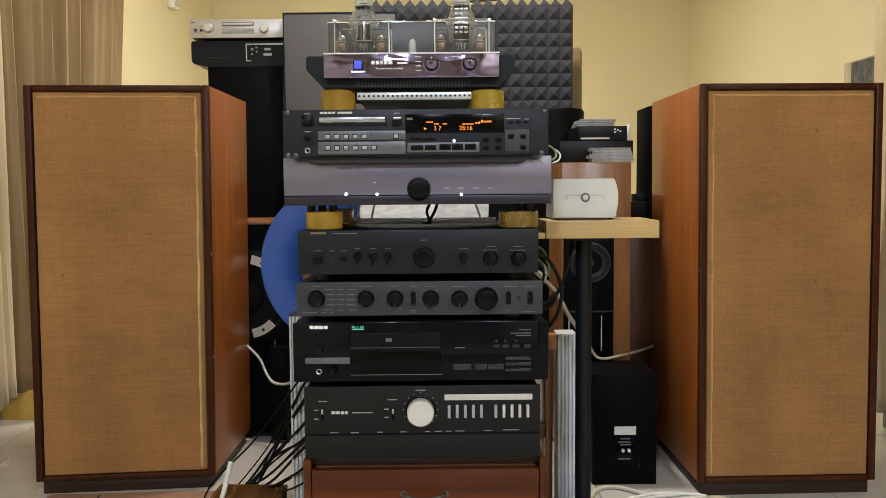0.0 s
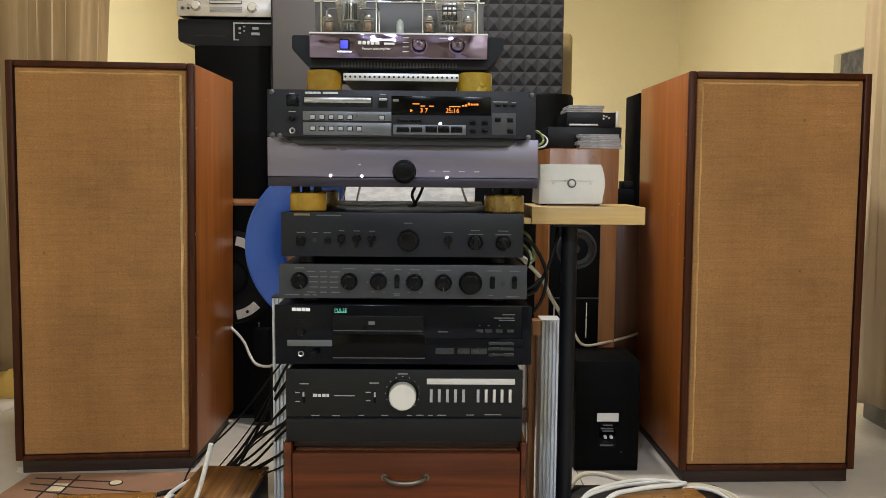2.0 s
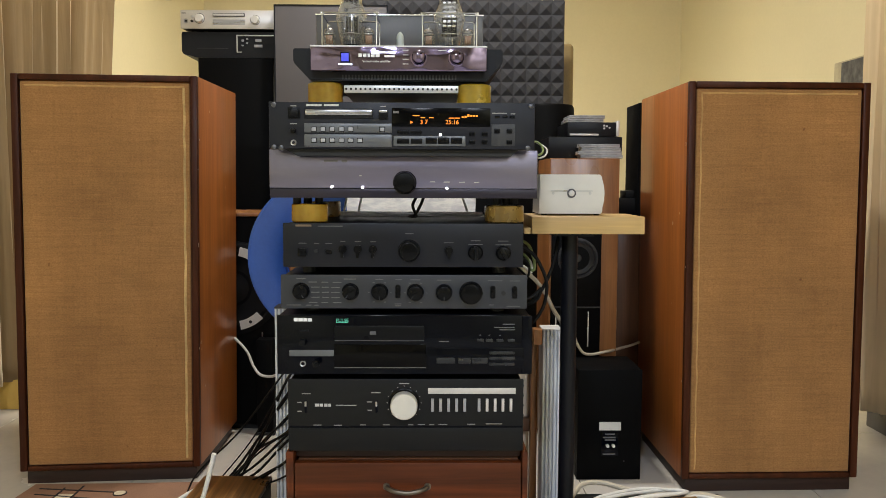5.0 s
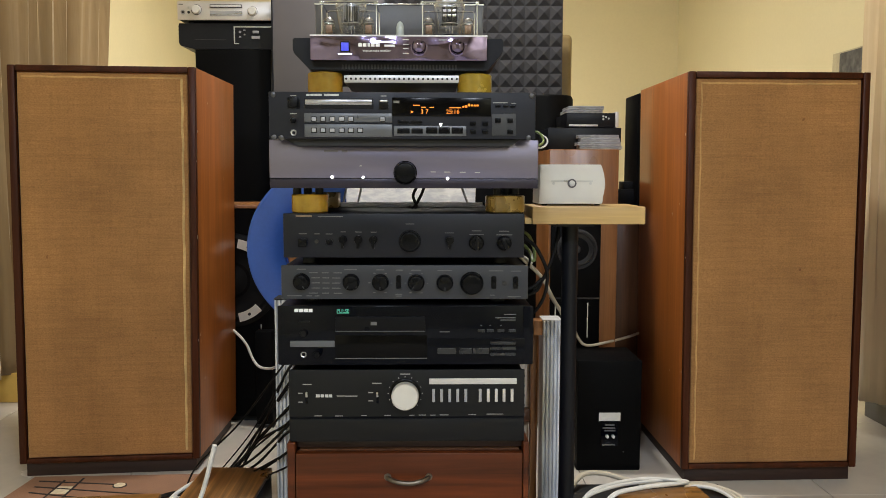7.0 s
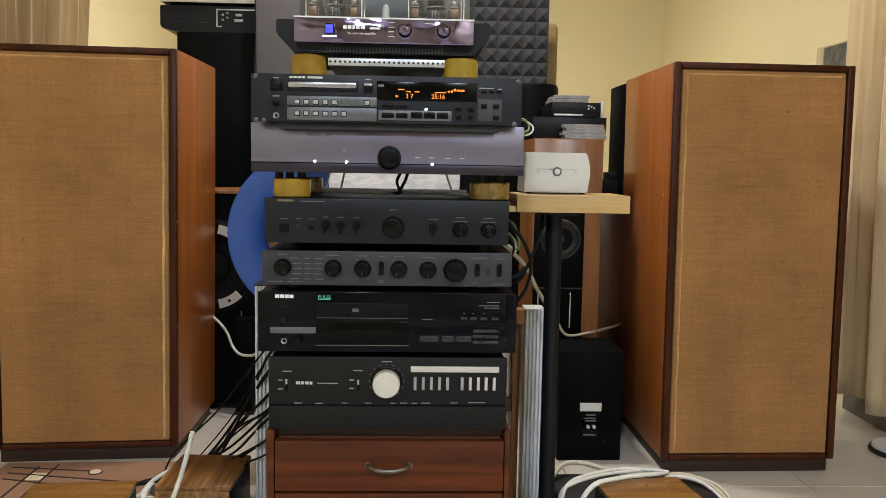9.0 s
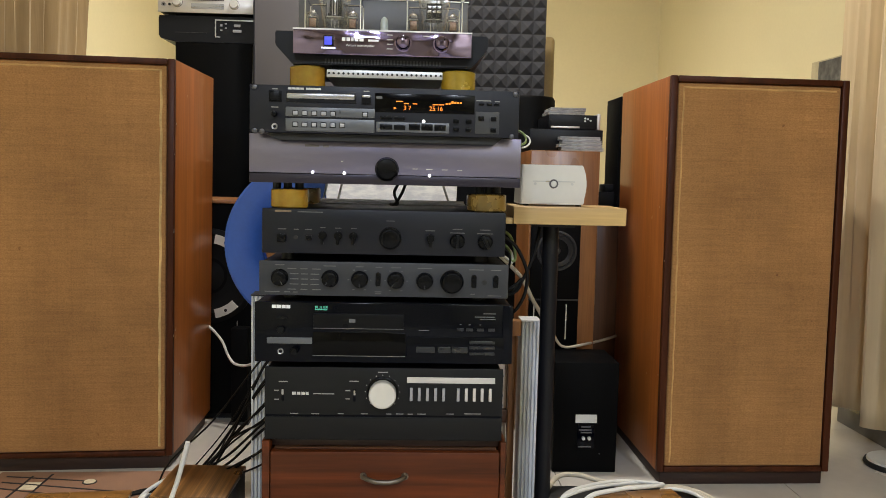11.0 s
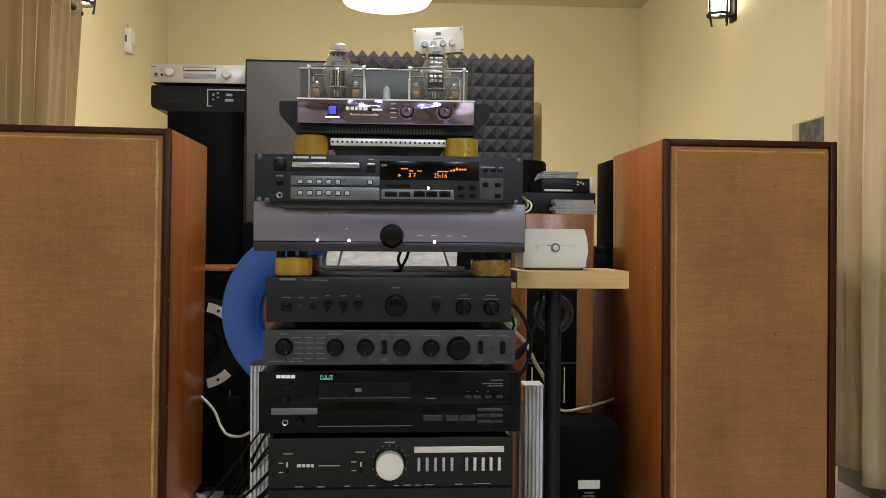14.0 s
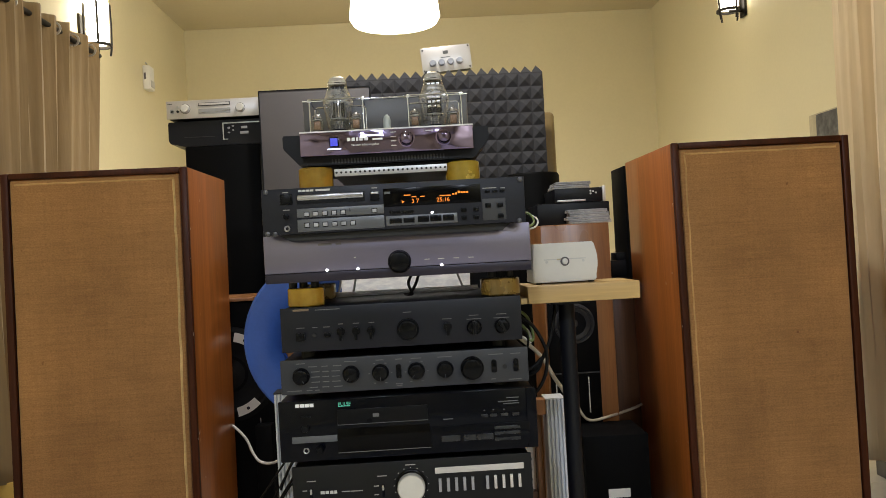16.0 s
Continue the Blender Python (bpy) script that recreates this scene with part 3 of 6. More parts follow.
# drawer cabinet
def drawer_cabinet():
    x0, x1, y, y1, top = -0.252, 0.184, 1.395, 1.76, 0.3165
    t = thing("drawer_cabinet", (x0 + x1) / 2, (y + y1) / 2, 0, "low mahogany drawer cabinet under the hi-fi rack", "cabinet")
    part("side_panel", boxed(x0, x0 + 0.014, y, y1, 0, top, bevel=0.002), CABINET_WOOD, t)
    part("side_panel", boxed(x1 - 0.010, x1, y, y1, 0, top, bevel=0.002), CABINET_WOOD, t)
    # board coloured darker than the sides to hold the shade under the amplifier
    part("top", boxed(x0 + 0.0145, x1 - 0.0105, y + 0.022, y1, top - 0.0155, top, bevel=0.002), PLINTH, t)
    part("back", boxed(x0 + 0.015, x1 - 0.011, y1 - 0.008, y1 - 0.001, 0.002, top - 0.017), CABINET_WOOD, t)
    for i, (a, b) in enumerate(((0.205, 0.2985), (0.108, 0.2015), (0.012, 0.1045))):
        d = part("drawer", boxed(x0 + 0.0155, x1 - 0.0115, y - 0.004, y + 0.016, a, b, bevel=0.003), CABINET_WOOD, t)
        part("drawer_box", boxed(x0 + 0.020, x1 - 0.016, y + 0.0165, y1 - 0.012, a + 0.002, b + 0.0015), DARK_WOOD, d)
        zc = (a + b) / 2 - 0.001
        hx = -0.034
        pts = [(hx + 0.037 * s, y - 0.004 - 0.020 * (1 - s * s) ** 0.5, zc + 0.004 - 0.005 * (1 - s * s)) for s in (-1, -0.9, -0.6, -0.2, 0.2, 0.6, 0.9, 1)]
        bm = sweeped(pts, 0.0044, 4, 10)
        cyl(bm, hx - 0.037, y - 0.005, zc + 0.004, 0.0065, 0.004, "y", 20)
        cyl(bm, hx + 0.037, y - 0.005, zc + 0.004, 0.0065, 0.004, "y", 20)
        part("handle", bm, BRASS, d, "curved aged metal pull")
    return t


drawer_cabinet()


# integrated amplifier with the large silver knob
def silver_knob_amp():
    x0, x1, y, z0, z1 = -0.248, 0.1755, 1.400, 0.3170, 0.4490
    t = unit("integrated_amplifier", x0, x1, y, z0, z1, 0.32, TEAC_FACE, "brown-black integrated amplifier with large silver volume knob", "amplifier")
    part("front_flap", boxed(x0 + 0.001, x1 - 0.001, y - 0.003, y - 0.0003, z0 + 0.002, V(771) - 0.0015, bevel=0.001), TEAC_FACE, t, "hinged lower flap")
    part("flap_gap", boxed(x0 + 0.002, x1 - 0.002, y - 0.0008, y + 0.0005, V(771) - 0.001, V(769)), GLOSS_BLACK, t)
    knob(t, 741, 727, y, 0.0262, 0.004, KNOB, name="knob_skirt")
    k = part("volume_knob", lathe(bmesh.new(), U(741), y, V(729), [(0.0242, 0.003), (0.0242, 0.019), (0.0225, 0.0215), (0, 0.0218)], "y", 48), KNOB_SILVER, t, "large plain silver volume knob")
    ticks = bmesh.new()
    for i in range(13):
        a = radians(-135 + 22.5 * i)
        cyl(ticks, U(741) + 0.0305 * math.sin(a), y - 0.0004, V(727) + 0.0305 * math.cos(a), 0.0008, 0.001, "y", 8)
    part("scale_dots", ticks, LETTER, t)
    part("indicator_window", boxed(U(784), U(942), y - 0.0015, y + 0.001, V(710.5), V(700), bevel=0.0006), SILVER, t, "long pale silver indicator strip")
    for u in (792, 806.5, 821, 835.5, 850, 876, 890.5, 905, 919, 933.5):
        bright = u > 880
        button(t, u - 2.6, u + 2.6, 719, 742, y, SILVER if bright else KEY_GREY, "selector_button", d=0.005)
    for u in (564, 691):
        s = button(t, u - 2.2, u + 2.2, 723, 745, y, GLOSS_BLACK, "slide_switch", d=0.001)
        button(t, u - 1.8, u + 1.8, 724, 733, y, STEEL, "slider", d=0.004)
    part("brand_mark", bars(y, [(584, 732.5, 7), (592, 732.5, 6), (600, 732.5, 6), (607, 732.5, 5)], 0.0052), LETTER, t)
    print_bars(t, y, [(565, 712, 16), (690, 709, 17), (741, 692, 18), (625, 732.5, 14), (644, 732.5, 22), (553, 728, 8), (553, 744, 8), (679, 726, 9), (679, 741, 8)], 0.0017, LETTER_MID)
    print_bars(t, y - 0.003, [(585, 768, 14), (622, 768, 14), (667, 767, 10), (709, 766.5, 12), (753, 766, 9), (772, 765.5, 13), (791, 765.5, 9), (811, 765, 16), (862, 764, 14), (903, 763, 30)], 0.0011, LETTER_MID)
    for i in range(5):
        part("side_screw", cyled(x1 + 0.0005, y + 0.012, z0 + 0.045 + 0.018 * i, 0.002, 0.003, "x", 10), SCREW, t)
    return t


silver_knob_amp()


# gloss black disc player
def gloss_player():
    x0, x1, y, z0, z1 = -0.2645, 0.1875, 1.392, 0.4600, 0.5660
    t = unit("compact_disc_player", x0, x1, y, z0, z1, 0.33, GLOSS_BLACK, "gloss black compact disc player with smoked display", "disc player", inset=0.002)
    feet(t, x0 + 0.05, x1 - 0.05, y + 0.06, y + 0.28, 0.4495, 0.461)
    part("side_cheek", boxed(x1 - 0.0165, x1 + 0.001, y - 0.002, y + 0.0003, z0 + 0.001, z1 - 0.001, bevel=0.0008), GLOSS_BLACK, t)
    tray = part("disc_tray", boxed(U(618), U(777), y - 0.004, y + 0.001, V(612.5), V(587), bevel=0.001), TRAY_BLACK, t, "satin black disc drawer")
    part("tray_mark", bars(y - 0.004, [(686, 599.5, 11)], 0.006), LETTER_DIM, tray)
    part("tray_line", boxed(U(618), U(777), y - 0.0048, y - 0.0035, V(613.2), V(612.2)), STRIP_GREY, tray)
    part("display_window", boxed(U(617), U(780), y - 0.0015, y + 0.001, V(661), V(620), bevel=0.0008), SMOKE, t, "dark smoked display window")
    part("display_trim", boxed(U(617), U(780), y - 0.002, y + 0.0005, V(662), V(660.8)), LETTER_DIM, t)
    part("headphone_plate", boxed(U(537), U(616), y - 0.002, y + 0.001, V(641), V(630), bevel=0.0006), STRIP_GREY, t, "brushed steel strip")
    part("headphone_socket", lathe(bmesh.new(), U(561), y, V(654.5), [(0.0032, 0.0), (0.0032, 0.002), (0.0052, 0.003), (0.0055, 0.0)], "y", 24), DIM_STEEL, t)
    knob(t, 585, 655, y, 0.0065, 0.012, KNOB, name="level_knob")
    button(t, 553, 572, 594.5, 597, y, KNOB_GREY, "power_button")
    knob(t, 561, 618, y, 0.0062, 0.006, KNOB_GREY, name="timer_knob")
    button(t, 755, 775, 592, 601, y, KNOB_GREY, "eject_button")
    low = part("key_panel", boxed(U(782), U(955), y - 0.003, y + 0.001, V(664), V(626), bevel=0.001), GLOSS_BLACK, t)
    for u0, u1 in ((799, 832), (838, 860), (862, 890)):
        button(low, u0, u1, 643, 653, y - 0.003, KEY_DARK, "key")
    for v in (634, 643.5, 654):
        button(low, 893, 938, v - 2.6, v + 2.6, y - 0.003, KEY_DARK, "key")
    for u in (877, 893, 912, 932):
        button(t, u - 6, u + 6, 610, 615, y, KEY_DARK, "key")
    print_bars(t, y - 0.0034, [(814, 649, 4), (849, 649, 3), (876, 649, 4)], 0.0025, LETTER)
    print_bars(t, y, [(928, 582, 22), (920, 588, 36), (925, 592, 28), (812, 614, 18), (877, 602, 3), (893, 602, 3), (912, 602, 3), (815, 632, 12), (836, 632, 10), (858, 632, 14), (880, 632, 10)], 0.0016, LETTER_DIM)
    part("brand_mark", bars(y, [(549, 578, 7), (557.5, 578, 8), (566, 578, 7), (574, 578, 7)], 0.006), WHITE_PRINT, t)
    part("green_lettering", letters("PULSE", U(620), y - 0.0008, V(580), 0.0085), GREEN_PRINT, t, "small green lettering")
    print_bars(t, y, [(631, 582, 21)], 0.0012, GREEN_PRINT)
    return t


gloss_player()


# charcoal amplifier with a row of round knobs
def knob_row_amp():
    x0, x1, y, z0, z1 = -0.258, 0.1795, 1.398, 0.5770, 0.6375
    t = unit("integrated_amplifier", x0, x1, y, z0, z1, 0.30, FACE_GREY, "slim charcoal amplifier with a row of black knobs", "amplifier")
    feet(t, x0 + 0.05, x1 - 0.05, y + 0.05, y + 0.25, 0.5665, 0.578)
    for u, v, a in ((558, 528, 150), (645.5, 528, 215), (697.5, 528, 180), (761, 528, 215), (812, 528, 180)):
        knob(t, u, v, y, 0.0142, 0.014, KNOB, a)
    knob(t, 860, 528, y, 0.0195, 0.017, KNOB, name="volume_knob", lab="larger black volume knob")
    for u in (730, 899, 938):
        part("rocker_button", cyled(U(u), y - 0.001, V(529, u) + 0.010, 0.0046, 0.006, "y", 20, bevel=0.001), KNOB, t)
        button(t, u - 4.6, u + 4.6, 519, 539, y, KNOB, "rocker_button", d=0.004, bevel=0.002)
    part("headphone_socket", cyled(U(918), y - 0.0005, V(528, 918), 0.004, 0.003, "y", 20), RUBBER, t)
    rows = [(558, 506, 16), (645, 506, 22), (697, 506, 14), (731, 506, 12), (761, 506, 18), (812, 506, 26), (903, 506, 26), (938, 506, 18), (545, 553, 26), (571, 553, 10), (585, 553, 8), (730, 549, 12), (897, 549, 8), (936, 551, 24), (730, 552, 10)]
    for v, us in ((512, (579, 600, 622)), (521, (583, 601, 619)), (530, (583, 601, 619)), (539, (583, 601, 619)), (548, (579, 600, 622))):
        rows += [(u, v, 15 if u != 600 and u != 601 else 12) for u in us]
    for u in (697, 761):
        rows += [(u - 10, 512, 4), (u + 10, 512, 4), (u - 19, 529, 3), (u + 20, 529, 3), (u - 10, 546, 4), (u + 10, 546, 4)]
    print_bars(t, y, rows, 0.0015, LETTER_DIM)
    return t


knob_row_amp()


# black amplifier with lever knobs
def lever_knob_amp():
    x0, x1, y, z0, z1 = -0.2535, 0.172, 1.400, 0.6510, 0.7290
    t = unit("integrated_amplifier", x0, x1, y, z0, z1, 0.385, FACE_BLACK, "matt black amplifier carrying amber pucks", "amplifier")
    feet(t, x0 + 0.04, x1 - 0.04, y + 0.04, y + 0.25, 0.6378, 0.652, 0.012)
    knob(t, 750, 455, y, 0.0185, 0.018, KNOB_GREY, None, "volume_knob", "domed black volume knob")
    for u in (632, 659, 685.5, 820.5):
        small_knob(t, u, 453, y)
    for u, a in ((868, 0), (917.5, -28)):
        k = knob(t, u, 457, y, 0.0128, 0.009, KNOB, None)
        m = Matrix.Translation((U(u), 0, V(457, u))) @ Matrix.Rotation(radians(a), 4, "Y")
        part("grip", boxed(-0.0028, 0.0028, y - 0.017, y - 0.0085, -0.0118, 0.0118, bevel=0.001, m=m), KNOB_GREY, k)
    button(t, 553, 568, 451, 465, y, KNOB, "power_button", d=0.006)
    part("headphone_socket", cyled(U(585), y - 0.0005, V(456), 0.0036, 0.003, "y", 18), RUBBER, t)
    button(t, 602, 613, 453, 461, y, KNOB, "push_button", d=0.004)
    part("brand_mark", bars(y, [(563, 413, 28)], 0.0035), GOLD_PRINT, t)
    print_bars(t, y, [(610, 413.5, 44), (561, 444, 14), (586, 444, 9), (607, 444, 12), (632, 440, 9), (659, 440, 11), (686, 440, 10), (750, 425, 15), (820, 440, 17), (868, 436, 17), (917, 436, 18), (868, 442.5, 26), (917, 442.5, 28)], 0.0014, LETTER_DIM)
    return t


lever_knob_amp()


# amber pucks
def puck(u0, u1, y, z0, z1, material, label):
    bm = lathe(bmesh.new(), (u0 + u1) / 2, y, z0, [(0, 0), ((u1 - u0) / 2 - 0.002, 0), ((u1 - u0) / 2, 0.002), ((u1 - u0) / 2, z1 - z0 - 0.002), ((u1 - u0) / 2 - 0.002, z1 - z0), (0, z1 - z0)], "z", 48)
    return solo("isolation_puck", bm, material, (u0 + u1) / 2, y, z0, label, "isolation foot", "amber resin pucks")


puck(-0.246, -0.180, 1.452, 0.7292, 0.762, AMBER_RESIN, "thick amber resin puck on the black amplifier")
puck(0.106, 0.178, 1.455, 0.7292, 0.760, AMBER_DARK, "thick dark amber resin puck on the black amplifier")
puck(-0.246, -0.180, 1.665, 0.7292, 0.761, AMBER_DARK, "thick dark amber resin puck on the black amplifier")


# violet-grey preamplifier on the pucks
def violet_amp():
    x0, x1, y, z0, z1 = -0.276, 0.1955, 1.400, 0.7735, 0.8580
    t = thing("preamplifier", (x0 + x1) / 2, y + 0.17, z0, "violet-grey brushed aluminium preamplifier with one black knob", "amplifier")
    part("case", boxed(x0 + 0.003, x1 - 0.003, y + 0.0125, y + 0.34, z0 + 0.001, z1 - 0.001, bevel=0.0015), BLACK_METAL, t)
    zs = V(346)
    part("front_panel", boxed(x0, x1, y, y + 0.012, zs, z1, bevel=0.0015), VIOLET_ALU, t, "brushed violet-grey front plate")
    part("lower_strip", boxed(x0, x1, y + 0.002, y + 0.012, z0, zs - 0.001, bevel=0.001), VIOLET_DARK, t, "dark violet lower strip")
    knob(t, 742, 336, y, 0.0195, 0.020, KNOB, None, "volume_knob", "round black volume knob")
    for u in (613.5, 668, 816.5):
        part("indicator_light", cyled(U(u), y - 0.0008, V(345, u), 0.0023, 0.003, "y", 16), WHITE_LED, t)
    part("brand_mark", bars(y, [(612, 300, 24), (636, 300, 10)], 0.004), PANEL_GREY, t)
    print_bars(t, y, [(791, 334, 9), (816, 334, 11), (843, 334, 10), (869, 334, 9), (664, 325, 4)], 0.0014, LETTER)
    for x in (-0.236, -0.218, -0.196, 0.128, 0.146, 0.160):
        part("foot", cyled(x, 1.452 + (0.008 if x in (-0.218, 0.146) else 0), 0.768, 0.0075, 0.0115, "z", 18), RUBBER, t)
    return t


violet_amp()


# rack-mount disc player
def rack_player():
    x0, x1, y, z0, z1 = -0.2700, 0.1860, 1.372, 0.8584, 0.9378
    t = thing("rack_disc_player", (x0 + x1) / 2, y + 0.15, z0, "blue-grey rack-mount disc player with amber display", "disc player")
    part("case", boxed(x0 + 0.024, x1 - 0.024, y + 0.0065, y + 0.29, z0 + 0.0012, z1 - 0.002, bevel=0.0015), BLACK_METAL, t)
    face = part("front_panel", boxed(x0, x1, y, y + 0.006, z0, z1, bevel=0.0012), RACK_METAL, t, "blue-grey front with rack ears")
    # dark strip shaped as this player's cast shadow on the preamplifier below
    part("shadow_strip", prism(bmesh.new(), [(-0.246, z0 - 0.0004), (0.160, z0 - 0.0004), (0.146, z0 - 0.012), (-0.224, z0 - 0.012)], y + 0.012, y + 0.0265), RUBBER, t, "dark strip in place of the player's shadow")
    # its own front drawing, on this nearer plane
    X = lambda u: -0.2686 + (u - 501) * 0.000967
    Z = lambda v, u=740: 0.9368 - (v - 194) * 0.000977 - (u - 740) * 0.000007

    def pad(name, u0, u1, v0, v1, material, d=0.003, parent=t, lab="", bevel=0.0007):
        return part(name, boxed(X(u0), X(u1), y - d, y + 0.001, Z(v1), Z(v0), bevel=bevel), material, parent, lab)

    tray = pad("disc_tray", 562, 684, 203.5, 221.5, BLACK_METAL, 0.002, lab="disc drawer with a pale bar")
    pad("tray_bar", 564, 682, 206, 216, DIM_STEEL, 0.005, tray, "pale brushed bar", 0.002)
    w = pad("display_window", 717, 892, 202.5, 235, SMOKE, 0.0015, lab="black display window")
    for u0, u1, v in ((754, 766, 216), (768, 776, 219.5), (783, 791, 219.5), (818, 828, 220), (828.5, 838, 220)):
        part("display_segment", boxed(X(u0), X(u1), y - 0.0022, y - 0.001, Z(v + 0.8), Z(v - 0.8)), ORANGE_GLOW, w)
    for i, h in enumerate((2, 3, 4.5, 3, 3, 3)):
        part("display_segment", boxed(X(841 + 5 * i), X(844.6 + 5 * i), y - 0.0022, y - 0.001, Z(219.5 - (2 if i > 1 else 0)), Z(219 - h - (1.5 if i > 1 else 0))), ORANGE_GLOW, w)
    part("display_arrow", prism(bmesh.new(), [(X(750), Z(225)), (X(755), Z(227.5)), (X(750), Z(230))], y - 0.0022, y - 0.001), ORANGE_GLOW, w)
    part("display_digits", letters("3 7", X(767), y - 0.0016, Z(230.5), 0.0105), ORANGE_GLOW, w, "glowing amber digits")
    part("display_digits", letters("25:16", X(812), y - 0.0016, Z(230.5), 0.0105), ORANGE_GLOW, w, "glowing amber digits")
    print_bars(t, y - 0.0016, [(728, 217, 10)], 0.004, LETTER_DIM)
    pad("strip", 562, 717, 230, 246, STRIP_GREY, 0.0022, lab="pale control strip", bevel=0.001)
    pad("strip", 562, 717, 249, 271, STRIP_GREY, 0.0022, lab="pale control strip", bevel=0.001)
    for u in (579, 595, 611.5, 628, 644, 700):
        pad("key_surround", u - 5, u + 5, 235.8, 244.7, KNOB, 0.0030)
        pad("key", u - 4, u + 4, 237, 243.5, KEY_GREY, 0.0038)
    for u in (579, 595, 611.5, 628, 644, 660.5):
        pad("key_surround", u - 5, u + 5, 255.3, 264.2, KNOB, 0.0030)
        pad("key", u - 4, u + 4, 256.5, 263, KEY_GREY, 0.0038)
    pad("strip", 720, 848, 251.5, 269, STRIP_GREY, 0.0022, lab="transport control strip", bevel=0.001)
    for u0, u1 in ((727, 747), (750, 770)):
        pad("key", u0, u1, 242, 247.5, KNOB, 0.004)
    for u0, u1 in ((726, 748), (751, 771)):
        pad("key", u0, u1, 256, 265, KNOB, 0.004)
    for u0, u1 in ((777, 797), (799, 819), (822, 842)):
        pad("key", u0, u1, 254, 265, KNOB, 0.004)
    part("indicator_light", cyled(X(803), y - 0.001, Z(249), 0.0022, 0.003, "y", 14), WHITE_LED, t)
    for u in (860, 882):
        for v in (247.5, 261.5):
            pad("key", u - 5, u + 5, v - 3.6, v + 3.6, KNOB, 0.004)
    for u, v in ((904, 242), (926, 242), (926, 261.5)):
        pad("key", u - 5, u + 5, v - 4, v + 4, KNOB, 0.004)
    for u in (904, 918, 931):
        pad("key", u - 4.5, u + 4.5, 215, 219, KNOB, 0.003)
    pad("key_panel", 894, 936, 230, 268, GREY_METAL, 0.001)
    e = pad("eject_button", 694, 710, 206, 222, KNOB_GREY, 0.004)
    # light strip painted as the highlight along the eject button's top
    pad("eject_highlight", 695, 709, 207, 211, STEEL, 0.0046, e)
    p = pad("power_surround", 533, 555, 203, 222, KNOB, 0.002)
    pad("power_button", 537, 551, 207, 219, KNOB_GREY, 0.006, p)
    part("headphone_socket", lathe(bmesh.new(), X(543), y, Z(264), [(0.0028, 0), (0.0028, 0.002), (0.005, 0.003), (0.0055, 0)], "y", 24), DIM_STEEL, t)
    part("level_knob", cyled(X(543), y - 0.006, Z(243), 0.0048, 0.012, "y", 20, bevel=0.001), KNOB, t)
    for row in ((543, 200, 10), (543, 231, 12), (702, 200, 10), (908, 211, 26), (932, 212, 8), (915, 261, 12)):
        part("lettering", part_bars(X, Z, y, [row], 0.0015), LETTER_MID, t)
    part("brand_mark", part_bars(X, Z, y, [(569, 198.5, 6), (576, 198.5, 6), (583, 198.5, 6), (590, 198.5, 6), (610, 198.5, 26)], 0.0034), LETTER, t)
    for u, v in ((508, 198), (964, 199), (508, 272), (521, 273), (959, 272)):
        part("rack_screw", lathe(bmesh.new(), X(u), y, Z(v), [(0.0046, 0), (0.0042, 0.0016), (0.002, 0.0024), (0, 0.0024)], "y", 20), SCREW, t)
    return t


def part_bars(X, Z, y, rows, h):
    bm = bmesh.new()
    for u, v, w in rows:
        box(bm, X(u - w / 2), X(u + w / 2), y - 0.0006, y + 0.001, Z(v) - h / 2, Z(v) + h / 2)
    return bm


rack_player()
puck(-0.214, -0.152, 1.452, 0.9362, 0.978, AMBER_RESIN, "thick amber resin puck on the rack player")
puck(0.054, 0.116, 1.452, 0.9362, 0.976, AMBER_BRIGHT, "bright yellow resin puck on the rack player")
puck(-0.075, -0.015, 1.630, 0.9362, 0.9765, AMBER_DARK, "thick dark amber resin puck on the rack player")


